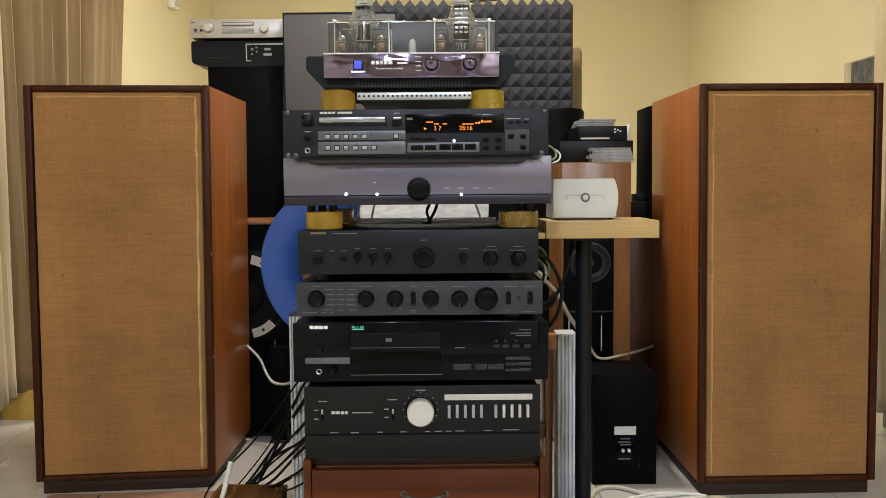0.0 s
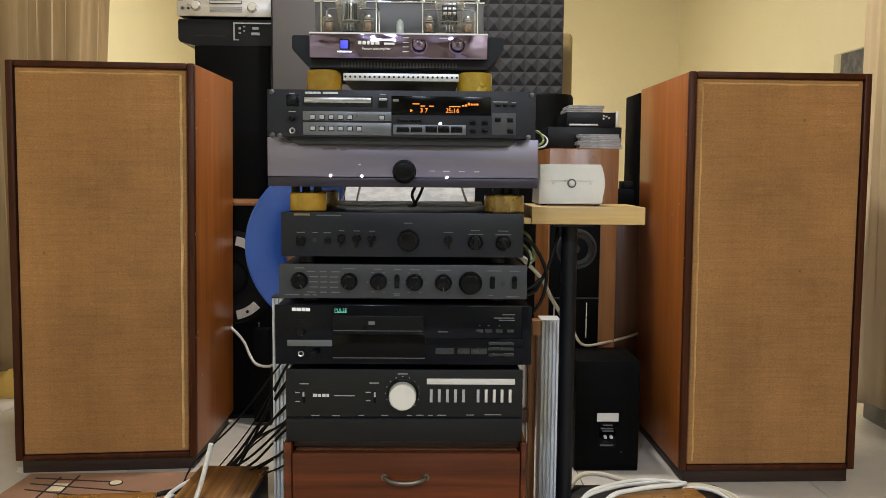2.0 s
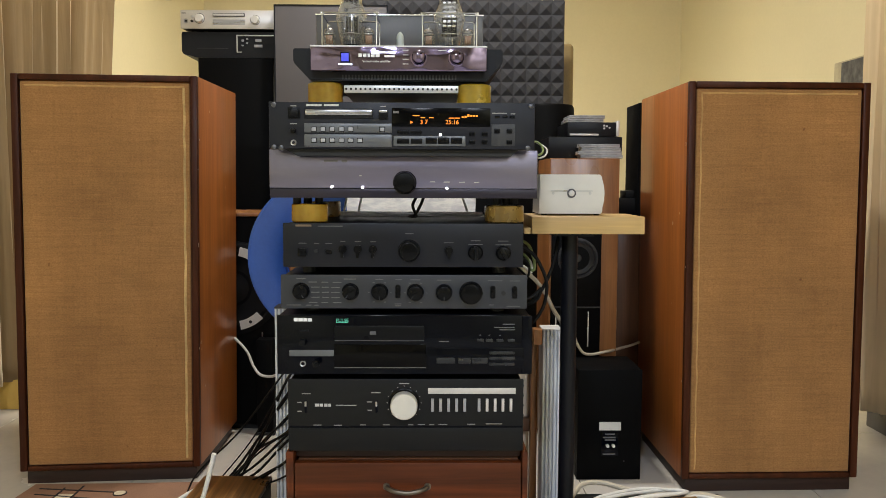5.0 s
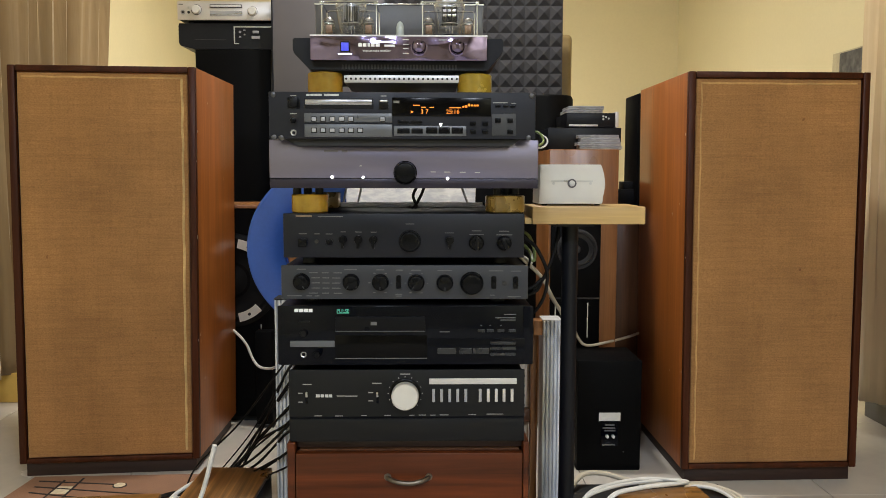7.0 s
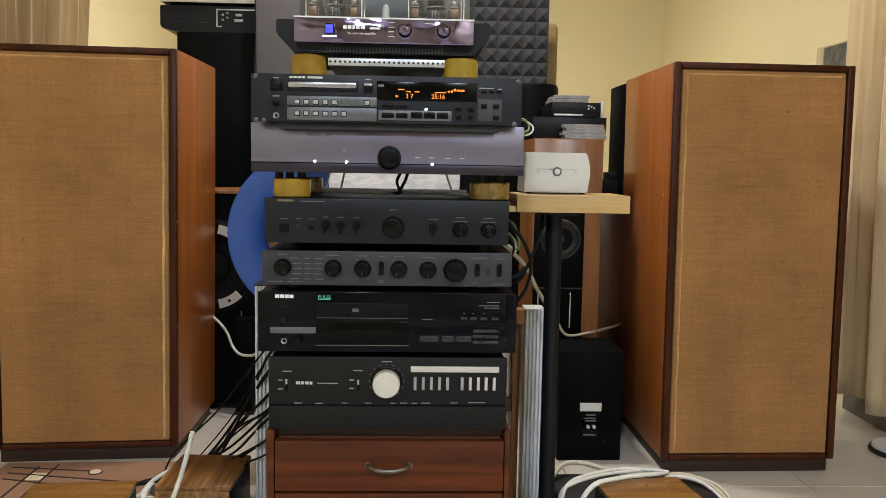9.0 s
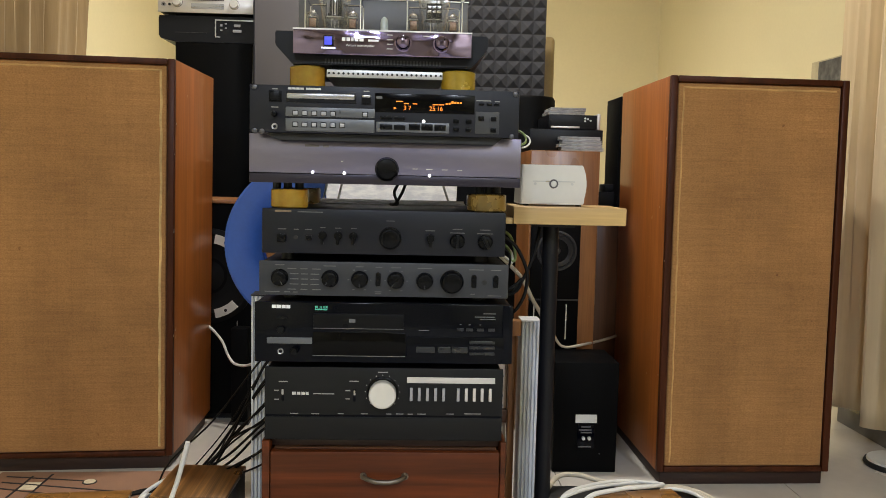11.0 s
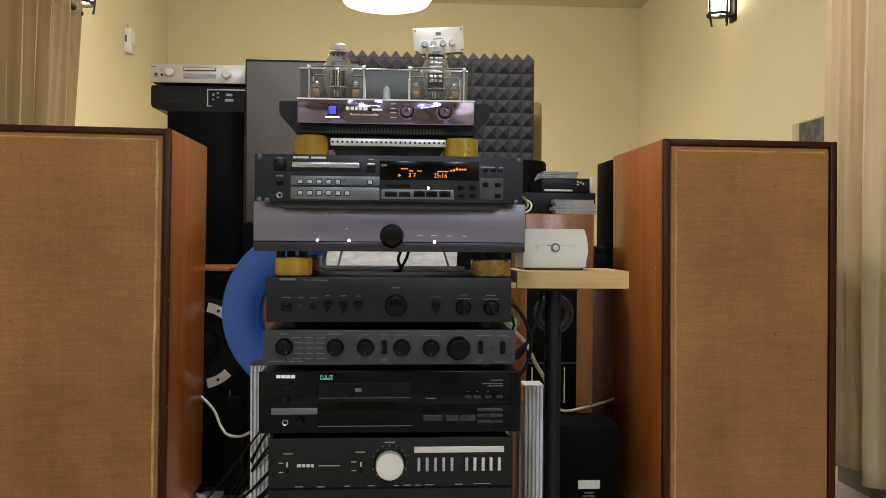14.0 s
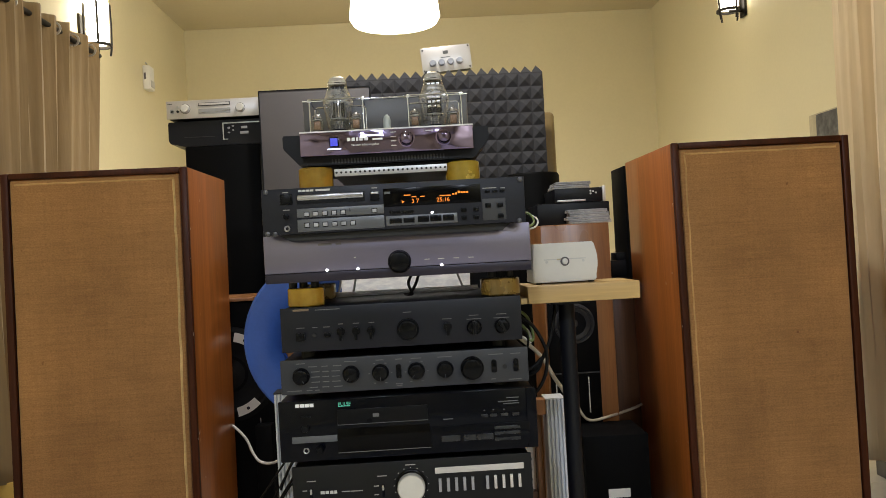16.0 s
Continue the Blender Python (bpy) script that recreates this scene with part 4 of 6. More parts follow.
# valve amplifier
def power_tube(t, x, y, z, lab):
    g = part("power_tube", lathe(bmesh.new(), x, y, z, [(0.019, 0.012), (0.0215, 0.020), (0.0255, 0.044), (0.0285, 0.058), (0.0280, 0.065), (0.0225, 0.078), (0.0178, 0.090), (0.0174, 0.100), (0.0140, 0.1080), (0.0075, 0.1115), (0, 0.1122)], "z", 44), TUBE_GLASS, t, lab)
    g.visible_shadow = False
    part("tube_base", cyled(x, y, z + 0.006, 0.020, 0.012, "z", 32, bevel=0.001), GLOSS_BLACK, g)
    flash = part("getter_flash", lathe(bmesh.new(), x, y, z, [(0.0168, 0.0995), (0.0134, 0.1070), (0.0070, 0.1105), (0, 0.1110)], "z", 36), FLASH_HAZE, g, "silvery getter flash under the dome")
    flash.visible_shadow = False
    # pale shell stands in for reflections on the glass shoulder
    haze = part("gleam_shell", lathe(bmesh.new(), x, y, z, [(0.0275, 0.0585), (0.0270, 0.0645), (0.0218, 0.0770), (0.0186, 0.0855)], "z", 36), SHOULDER_GLEAM, g)
    haze.visible_shadow = False
    # dark anode box with its ribs, between two mica discs
    part("plate", boxed(x - 0.0135, x + 0.0135, y - 0.006, y + 0.006, z + 0.034, z + 0.094, bevel=0.002), TUBE_BLACK, g)
    for dx in (-0.0128, -0.0042, 0.0042, 0.0128):
        part("support_rod", cyled(x + dx, y - 0.0078, z + 0.062, 0.0008, 0.070, "z", 8), TUBE_GREY if x < 0 else TUBE_BLACK, g)
    if x > 0:
        for i in range(6):
            for dx in (-0.0085, 0.0, 0.0085):
                part("plate_strip", boxed(x + dx - 0.0032, x + dx + 0.0032, y - 0.0072, y - 0.0060, z + 0.045 + 0.0082 * i, z + 0.0497 + 0.0082 * i, bevel=0.0005), GETTER, g)
    else:
        # pale strips drawn as highlights on this tube's dark plate
        part("plate_strip", boxed(x - 0.0010, x + 0.0022, y - 0.0076, y - 0.0060, z + 0.036, z + 0.072, bevel=0.0005), GETTER, g)
        part("plate_strip", boxed(x - 0.0115, x - 0.0098, y - 0.0072, y - 0.0060, z + 0.040, z + 0.090), TUBE_GREY, g)
    for dx in (-0.008, 0.0, 0.008):
        part("lead_wire", sweeped([(x + dx, y - 0.003, z + 0.034), (x + dx * 0.7, y - 0.004, z + 0.022), (x + dx * 0.9, y - 0.003, z + 0.012)], 0.0007, 3, 6), GETTER, g)
    part("mica_disc", cyled(x, y, z + 0.0955, 0.0160, 0.0012, "z", 28), MICA, g)
    part("mica_disc", cyled(x, y, z + 0.0325, 0.0165, 0.0012, "z", 28), MICA, g)
    part("getter_ring", lathe(bmesh.new(), x, y, z, [(0.006, 0.101), (0.009, 0.102), (0.006, 0.103)], "z", 20), GETTER, g)
    return g


def small_tube(t, x, y, z):
    g = part("signal_tube", lathe(bmesh.new(), x, y, z, [(0.009, 0.003), (0.0105, 0.006), (0.0105, 0.030), (0.008, 0.036), (0.003, 0.040), (0.0015, 0.045), (0, 0.045)], "z", 24), TUBE_GLASS, t)
    g.visible_shadow = False
    part("plate", boxed(x - 0.006, x + 0.006, y - 0.004, y + 0.004, z + 0.010, z + 0.026, bevel=0.001), TUBE_DIM, g)
    part("mica_disc", cyled(x, y, z + 0.028, 0.0085, 0.001, "z", 18), MICA, g)
    part("tube_socket", cyled(x, y, z + 0.002, 0.011, 0.005, "z", 20), RUBBER, g)
    part("getter", lathe(bmesh.new(), x, y, z, [(0.0078, 0.0335), (0.0045, 0.0375), (0.0022, 0.0385)], "z", 18), GETTER, g)


def valve_amp():
    y, z0, z1 = 1.400, 0.9945, 1.0375
    t = thing("valve_amplifier", -0.05, 1.55, 0.9785, "chrome-fronted valve amplifier with glass tubes on amber pucks", "amplifier")
    hull = prism(bmesh.new(), [(-0.236, 1.036), (0.134, 1.036), (0.134, 1.012), (0.106, 0.980), (-0.206, 0.980), (-0.236, 1.012)], y + 0.022, y + 0.300)
    bmesh.ops.bevel(hull, geom=hull.edges[:], offset=0.002, segments=2, affect="EDGES")
    part("chassis", hull, BLACK_METAL, t, "black hull-shaped chassis")
    f = part("front_panel", boxed(-0.2025, 0.1045, y, y + 0.0215, z0, z1, bevel=0.002), REFLECTION_CHROME, t, "mirror chrome front panel, tinted violet for purple reflections")
    part("front_trim", boxed(-0.2025, 0.1045, y - 0.0012, y + 0.0004, z1 - 0.0022, z1 + 0.0004), SILVER, f)
    for x in (-0.014, 0.052):
        k = part("knob", lathe(bmesh.new(), x, y, 1.0165, [(0.0148, 0.0), (0.0148, 0.003), (0.0125, 0.004), (0.0125, 0.010), (0.0118, 0.014), (0.0095, 0.0175), (0.006, 0.0192), (0, 0.0198)], "y", 40), REFLECTION_CHROME, t, "domed chrome knob")
        part("pointer", cyled(x + 0.004, y - 0.0199, 1.022, 0.0012, 0.001, "y", 10), GLOSS_BLACK, k)
    part("power_button", boxed(-0.150, -0.134, y - 0.004, y + 0.001, 1.008, 1.026, bevel=0.001), GLOSS_BLACK, t)
    part("power_light", boxed(-0.1485, -0.1355, y - 0.0046, y - 0.0038, 1.010, 1.024, bevel=0.0004), BLUE_LED, t, "glowing blue power light")
    # glowing bar stands in for glare beneath the blue power light
    for x0, x1, za, zb in ((-0.154, -0.130, 1.0042, 1.0062),):
        part("glare_bar", boxed(x0, x1, y - 0.0032, y + 0.0005, za, zb, bevel=0.0004), GLARE_GLOW, t, "cold white bar glowing as the power light's glare")
    b = bmesh.new()
    for x0, w in ((-0.119, 0.006), (-0.111, 0.006), (-0.103, 0.004), (-0.097, 0.006), (-0.089, 0.007), (-0.074, 0.018)):
        box(b, x0, x0 + w, y - 0.0012, y, 1.0178, 1.0238 if x0 < -0.08 else 1.0212)
    part("brand_mark", b, WHITE_PRINT, t)
    part("lettering", letters("Vacuum tube amplifier", -0.112, y - 0.0009, 1.0090, 0.0054), WHITE_PRINT, t)
    for z in (1.030, 1.022, 1.0145, 1.0065):
        part("lettering", boxed(-0.042, -0.032, y - 0.0006, y + 0.001, z - 0.0007, z + 0.0007), LETTER, t)
    part("lettering", boxed(0.020, 0.034, y - 0.0006, y + 0.001, 1.029, 1.0304), LETTER, t)
    # vented under-pan with its row of holes
    pan = part("vented_pan", boxed(-0.147, 0.056, y + 0.026, y + 0.250, 0.9590, 0.9725, bevel=0.001), PALE_DULL, t, "pale vented bottom pan")
    holes = bmesh.new()
    for i in range(24):
        for z in (0.9705,):
            cyl(holes, -0.143 + 0.0085 * i, y + 0.0256, z - 0.0045, 0.0021, 0.001, "y", 8)
    part("pan_web", boxed(-0.14, 0.05, y + 0.05, y + 0.24, 0.9727, 0.9797), BLACK_METAL, pan)
    part("vent_holes", holes, RUBBER, pan)
    for i in range(36):
        part("vent_slot", boxed(-0.15 + 0.0057 * i, -0.1472 + 0.0057 * i, y + 0.0212, y + 0.0218, 0.982, 0.990), GREY_METAL, t)
    for x, lab in ((-0.137, "large glass power tube with getter cap"), (0.040, "large glass power tube with getter cap")):
        power_tube(t, x, 1.470, 1.0362, lab)
        for dx in (-0.037, 0.033):
            small_tube(t, x + dx, 1.442, 1.0362)
        bar = bmesh.new()
        zt, r = 1.0990, 0.0014
        for yy in (1.428, 1.512):
            sweep(bar, [(x - 0.048, yy, 1.036), (x - 0.048, yy, zt - 0.004), (x - 0.044, yy, zt), (x + 0.044, yy, zt), (x + 0.048, yy, zt - 0.004), (x + 0.048, yy, 1.036)], r, 1, 10)
        for sx in (-0.048, 0.048):
            cyl(bar, x + sx, 1.470, zt - 0.002, r, 0.084, "y", 10)
        part("tube_guard", bar, CHROME, t, "bent chrome tube guard")
        for sx in (-0.048, 0.048):
            part("guard_corner", boxed(x + sx - 0.0032, x + sx + 0.0032, 1.4235, 1.4300, zt - 0.0055, zt + 0.0012, bevel=0.001), CHROME, t)
    e = part("eye_tube", lathe(bmesh.new(), -0.049, 1.470, 1.0362, [(0.0068, 0.0), (0.0068, 0.027), (0.0052, 0.033), (0.0015, 0.037), (0, 0.037)], "z", 24), EYE_GREEN, t, "pale green indicator tube")
    cover = part("transformer_cover", boxed(-0.215, 0.108, 1.568, 1.690, 1.0362, 1.1230, bevel=0.002), COVER_GREY, t, "grey transformer cover with a bright top edge")
    part("cover_edge", boxed(-0.216, 0.109, 1.5655, 1.5685, 1.1212, 1.1242, bevel=0.0005), CHROME, cover)
    return t


valve_amp()


# clear lid and papers lying behind the pucks
lid = thing("clear_plastic_lid", -0.03, 1.73, 0.7292, "cloudy clear plastic lid standing on the black amplifier", "lid")
part("tray", boxed(-0.190, 0.120, 1.700, 1.775, 0.7293, 0.7330, bevel=0.001), CLOUDY, lid)
part("sloped_front", boxed(-0.178, 0.106, -0.0015, 0.0015, 0.0, 0.078, m=Matrix.Translation((0, 1.772, 0.7340)) @ Matrix.Rotation(radians(32), 4, "X")), CLOUDY, lid, "cloudy clear panel")
for xa, xb in ((-0.152, -0.136), (0.088, 0.066), (-0.184, -0.168)):
    part("rib", sweeped([(xa, 1.764, 0.7365), (xb, 1.728, 0.7950)], 0.0026, 1, 8), STEEL, lid)
part("rim", boxed(-0.188, 0.118, 1.702, 1.710, 0.7335, 0.7385, bevel=0.001), CLOUDY, lid)


# ---- behind the rack ----
def horn():
    t = thing("horn_speaker", -0.226, 2.02, 0, "round blue lacquered horn speaker on a stand", "speaker")
    prof = [(0.196, 0.0), (0.200, 0.004), (0.200, 0.010), (0.194, 0.016), (0.176, 0.020), (0.155, 0.020), (0.135, 0.016), (0.120, 0.009), (0.114, 0.002), (0.111, -0.060), (0.106, -0.060), (0.108, -0.026), (0.110, -0.010), (0.130, 0.0), (0.155, 0.006), (0.176, 0.008), (0.196, 0.0)]
    part("flare", lathe(bmesh.new(), -0.226, 1.905, 0.622, prof, "y", 72), BLUE, t, "blue lacquered flare")
    part("throat", lathe(bmesh.new(), -0.226, 1.905, 0.622, [(0.1105, -0.010), (0.106, 0.000), (0.085, -0.006), (0.070, -0.030), (0.060, -0.090), (0.0, -0.110)], "y", 48), CHERRY, t, "orange wooden throat ring")
    part("driver", cyled(-0.226, 2.11, 0.622, 0.085, 0.12, "y", 36, bevel=0.004), BLACK_METAL, t)
    part("pole", cyled(-0.226, 2.09, 0.28, 0.018, 0.54, "z", 20), BLACK_METAL, t)
    part("base", boxed(-0.34, -0.11, 1.98, 2.20, 0, 0.014, bevel=0.003), BLACK_METAL, t)


horn()


def ribbed_post(x0, x1, y, top, label):
    t = thing("ribbed_post", (x0 + x1) / 2, y, 0, label, "stand post", "ribbed aluminium posts")
    bm = bmesh.new()
    n = 5
    w = (x1 - x0) / n
    pts = []
    for i in range(n):
        pts += [(x0 + w * i, 0.0), (x0 + w * (i + 0.15), -0.008), (x0 + w * (i + 0.62), -0.008), (x0 + w * (i + 0.86), 0.0)]
    pts.append((x1, 0.0))
    pts += [(x1, 0.05), (x0, 0.05)]
    lo = [bm.verts.new((px, y + py, 0)) for px, py in pts]
    hi = [bm.verts.new((px, y + py, top)) for px, py in pts]
    for i in range(len(pts)):
        j = (i + 1) % len(pts)
        bm.faces.new((lo[i], lo[j], hi[j], hi[i]))
    bm.faces.new(lo)
    bm.faces.new(hi)
    part("extrusion", bm, RIB_WHITE, t)
    part("cap", boxed(x0 - 0.001, x1 + 0.001, y - 0.005, y + 0.05, top + 0.0003, top + 0.0035, bevel=0.001), RIB_WHITE if x0 > 0 else RUBBER, t)
    return t


ribbed_post(-0.339, -0.297, 1.765, 0.520, "ribbed white aluminium post with a black cap")
ribbed_post(0.258, 0.300, 1.765, 0.472, "ribbed white aluminium post with a white cap")


def back_stand():
    t = thing("wooden_stand", 0.0, 1.85, 0, "dark wooden stand frame with cream board behind", "stand")
    for x in (0.236, -0.285):
        part("leg", boxed(x, x + 0.016, 1.790, 1.815, 0, 0.470, bevel=0.002), CHERRY, t)
    part("rail", boxed(-0.2685, 0.2355, 1.792, 1.812, 0.232, 0.262, bevel=0.002), DARK_WOOD, t)
    part("rail", boxed(-0.2685, 0.2355, 1.792, 1.812, 0.440, 0.468, bevel=0.002), DARK_WOOD, t)
    part("bracket", boxed(0.238, 0.2575, 1.758, 1.789, 0.440, 0.474, bevel=0.002), CHERRY, t, "orange wooden bracket")
    part("board", boxed(-0.2685, 0.2355, 1.8165, 1.824, 0.004, 0.466), CREAM, t, "cream back board")


back_stand()


def plank_stand():
    t = thing("side_stand", 0.30, 1.63, 0, "pine board on a black post beside the rack", "stand")
    part("board", boxed(0.2045, 0.4255, 1.545, 1.700, 0.7015, 0.7360, bevel=0.002), PINE, t, "knotty pine board")
    part("board_notch", boxed(0.1905, 0.2042, 1.552, 1.700, 0.7015, 0.7130, bevel=0.001), PINE, t)
    part("post", cyled(0.2935, 1.632, 0.359, 0.0165, 0.683, "z", 32), BLACK_METAL, t, "round black steel post")
    part("base", boxed(0.20, 0.39, 1.54, 1.72, 0, 0.016, bevel=0.004), BLACK_METAL, t)
    part("top_plate", boxed(0.255, 0.335, 1.59, 1.67, 0.694, 0.7012), BLACK_METAL, t)


plank_stand()


def silver_box():
    y, z0 = 1.590, 0.7395
    t = thing("power_supply_box", 0.29, 1.65, 0.7362, "small pale silver box with round button on the pine board", "audio unit")
    bm = bmesh.new()
    x0, x1, z1 = 0.2235, 0.3545, 0.8180
    pts = [(x0, z0), (x1 - 0.006, z0)]
    for i in range(9):
        s = i / 8
        pts.append((x1 - 0.006 + 0.006 * math.sin(math.pi * s), z0 + 0.004 + (z1 - z0 - 0.008) * s))
    pts += [(x1 - 0.009, z1), (x0 + 0.002, z1)]
    prism(bm, pts, y, y + 0.105)
    bmesh.ops.bevel(bm, geom=[e for e in bm.edges if abs(e.verts[0].co.y - e.verts[1].co.y) < 1e-6], offset=0.002, segments=2, affect="EDGES")
    part("shell", bm, PALE_METAL, t)
    xc, zc = 0.2885, 0.7805
    part("groove", boxed(xc - 0.042, xc + 0.042, y - 0.0006, y + 0.001, zc + 0.0035, zc + 0.0058), STEEL, t)
    part("button_ring", lathe(bmesh.new(), xc, y, zc, [(0.0062, 0.0), (0.0062, 0.0022), (0.0088, 0.0022), (0.0092, 0.0)], "y", 32), PANEL_GREY, t)
    part("button", cyled(xc, y - 0.001, zc, 0.0058, 0.005, "y", 28, bevel=0.001), PALE_METAL, t)
    for dx in (-0.037, 0.037):
        part("dimple", cyled(xc + dx, y - 0.0004, zc, 0.0028, 0.0014, "y", 16), STEEL, t)
    for dx in (0.236, 0.342):
        for yy in (y + 0.015, y + 0.09):
            part("foot", cyled(dx, yy, 0.7379, 0.006, 0.0034, "z", 14), RUBBER, t)


silver_box()


def wooden_speaker():
    """Cherry floor speaker with a black baffle, behind the pine board."""
    x0, x1, y, y1, top = 0.347, 0.546, 2.30, 2.62, 0.870
    t = thing("wooden_speaker", 0.446, 2.46, 0, "cherry veneered floor speaker with a black woofer baffle", "speaker")
    part("cabinet", boxed(x0, x1, y, y1, 0.02, top, bevel=0.003), CHERRY, t)
    b = part("baffle", boxed(x0 + 0.006, x1 - 0.050, y - 0.012, y - 0.0003, 0.28, 0.70, bevel=0.003), BLACK_WOOD, t, "matt black front baffle")
    xc, zc = 0.428, 0.585
    w = part("woofer", lathe(bmesh.new(), xc, y - 0.012, zc, [(0.058, 0.0), (0.058, 0.004), (0.052, 0.006), (0.049, 0.003), (0.045, 0.007), (0.040, 0.002), (0.016, -0.006), (0.014, -0.002), (0.008, 0.003), (0, 0.004)], "y", 48), CONE_GREY, b, "dark ribbed woofer")
    part("woofer_rim", lathe(bmesh.new(), xc, y - 0.012, zc, [(0.0535, 0.0058), (0.055, 0.0072), (0.0565, 0.0058)], "y", 48), GREY_METAL, w)
    part("shelf_line", boxed(x0 + 0.002, x1 - 0.052, y - 0.016, y - 0.0125, 0.442, 0.446), GREY_METAL, b)
    for x in (0.366, 0.459):
        part("chrome_strip", boxed(x, x + 0.003, y - 0.0155, y - 0.0125, 0.33, 0.432), STEEL, b)
    part("base", boxed(x0 + 0.01, x1 - 0.01, y + 0.02, y1 - 0.02, 0, 0.0197), RUBBER, t)


wooden_speaker()
sp = thing("wooden_speaker", 0.60, 2.60, 0, "dark brown wooden speaker behind the big cabinet", "speaker")
part("cabinet", boxed(0.555, 0.665, 2.48, 2.72, 0.0, 0.690, bevel=0.003), DARK_WOOD, sp)
part("top_edge", boxed(0.553, 0.667, 2.478, 2.722, 0.6903, 0.698, bevel=0.001), BLACK_WOOD, sp)
solo("small_black_box", box(boxed(0.600, 0.690, 2.56, 2.66, 0.6984, 0.752, bevel=0.002), 0.628, 0.690, 2.575, 2.65, 0.7515, 0.776, bevel=0.002), BLACK_METAL, 0.645, 2.61, 0.6984, "small stepped black box on the brown speaker", "audio unit")


def subwoofer():
    x0, x1, y, y1, z1 = 0.403, 0.576, 2.110, 2.285, 0.302
    t = thing("subwoofer", 0.49, 2.2, 0, "small black speaker standing back to front, with terminal plate", "speaker")
    part("cabinet", boxed(x0, x1, y, y1, 0.0, z1, bevel=0.003), BLACK_WOOD, t)
    part("label_sticker", boxed(0.462, 0.520, y - 0.0012, y - 0.0002, 0.137, 0.160), WHITE_PLASTIC, t, "white torn sticker")
    pl = part("terminal_plate", boxed(0.468, 0.514, y - 0.002, y - 0.0002, 0.067, 0.133, bevel=0.001), GLOSS_BLACK, t)
    for z, x, w in ((0.127, 0.491, 0.026), (0.118, 0.489, 0.034), (0.111, 0.492, 0.030), (0.072, 0.489, 0.034)):
        part("lettering", boxed(x - w / 2, x + w / 2, y - 0.0028, y - 0.0018, z - 0.002, z + 0.002), LETTER_DIM, pl)
    for x in (0.484, 0.500):
        part("terminal", cyled(x, y - 0.006, 0.096, 0.0045, 0.010, "y", 16, bevel=0.001), WHITE_PLASTIC, pl)
    part("screw", cyled(0.530, y - 0.0008, 0.052, 0.002, 0.002, "y", 10), SCREW, t)


subwoofer()
bb = thing("black_speaker", 0.86, 2.55, 0, "black floor speaker behind the mahogany one", "speaker")
part("cabinet", boxed(0.656, 1.02, 2.53, 2.70, 0.012, 1.050, bevel=0.003), BLACK_WOOD, bb)
part("back_panel", boxed(0.67, 1.00, 2.7004, 2.708, 0.03, 1.03, bevel=0.001), BLACK_METAL, bb)
part("base", boxed(0.67, 1.00, 2.55, 2.68, 0.0, 0.0117), RUBBER, bb)


def cd_case(x0, x1, y0, y1, z, lab="closed compact disc case in a pile", h=0.0098):
    t = thing("disc_case", (x0 + x1) / 2, (y0 + y1) / 2, z, lab, "disc case", "piles of disc cases")
    part("shell", boxed(x0, x1, y0, y1, z, z + h * 0.42, bevel=0.0006), CASE_PAPER, t)
    part("lid", boxed(x0 + 0.0005, x1 - 0.0005, y0, y1, z + h * 0.46, z + h - 0.0002, bevel=0.0006), PALE_ACRYLIC, t, "clear scratched lid")


def small_unit(name, x0, x1, y0, y1, z0, z1, lab, detail):
    t = thing(name, (x0 + x1) / 2, (y0 + y1) / 2, z0, lab, "audio unit")
    part("case", boxed(x0, x1, y0 + 0.0045, y1, z0 + 0.0005, z1, bevel=0.002), BLACK_METAL, t)
    part("front_panel", boxed(x0, x1, y0, y0 + 0.004, z0 + 0.0005, z1, bevel=0.001), BLACK_METAL, t)
    if detail:
        part("tray", boxed(x0 + 0.006, x0 + 0.090, y0 - 0.004, y0 + 0.001, z0 + 0.003, z0 + 0.0085, bevel=0.001), SILVER, t, "pale tray front")
        for i, (dx, dz) in enumerate(((0.106, 0.028), (0.114, 0.034), (0.106, 0.036), (0.122, 0.030))):
            part("button", cyled(x0 + dx, y0 - 0.001, z0 + dz - 0.004, 0.0028, 0.004, "y", 12), STEEL, t)
        part("side_plate", boxed(x1 + 0.0005, x1 + 0.010, y0 - 0.002, y1 - 0.04, z0 + 0.001, z1 + 0.004, bevel=0.001), SILVER, t)
    return t


small_unit("disc_drive", 0.352, 0.566, 2.365, 2.58, 0.8705, 0.934, "black disc unit on the cherry speaker", False)
for i, (a, b) in enumerate(((0.434, 0.556), (0.428, 0.553), (0.437, 0.551), (0.432, 0.548))):
    cd_case(a, b, 2.305 + 0.003 * i, 2.362, 0.8705 + 0.0104 * i)
small_unit("disc_recorder", 0.405, 0.546, 2.360, 2.56, 0.9345, 0.976, "small black recorder with a pale tray on the black unit", True)
for i, (a, b) in enumerate(((0.404, 0.510), (0.410, 0.514))):
    cd_case(a, b, 2.362, 2.482, 0.9765 + 0.0104 * i)
solo("black_canister", lathe(bmesh.new(), 0.382, 2.64, 0.0, [(0, 0.0), (0.085, 0.0), (0.087, 0.004), (0.087, 1.040), (0.082, 1.048), (0, 1.049)], "z", 40), BLACK_WOOD, 0.382, 2.64, 0, "black cylindrical speaker behind the foam", "speaker")
solo("tan_speaker", boxed(0.43, 0.567, 3.22, 3.42, 0.0, 1.345, bevel=0.02, seg=4), mat("tan_cabinet", (0.30, 0.21, 0.085), 0.5, var=0.1, scale=8), 0.50, 3.32, 0, "tan wooden cabinet behind the foam panel", "speaker")


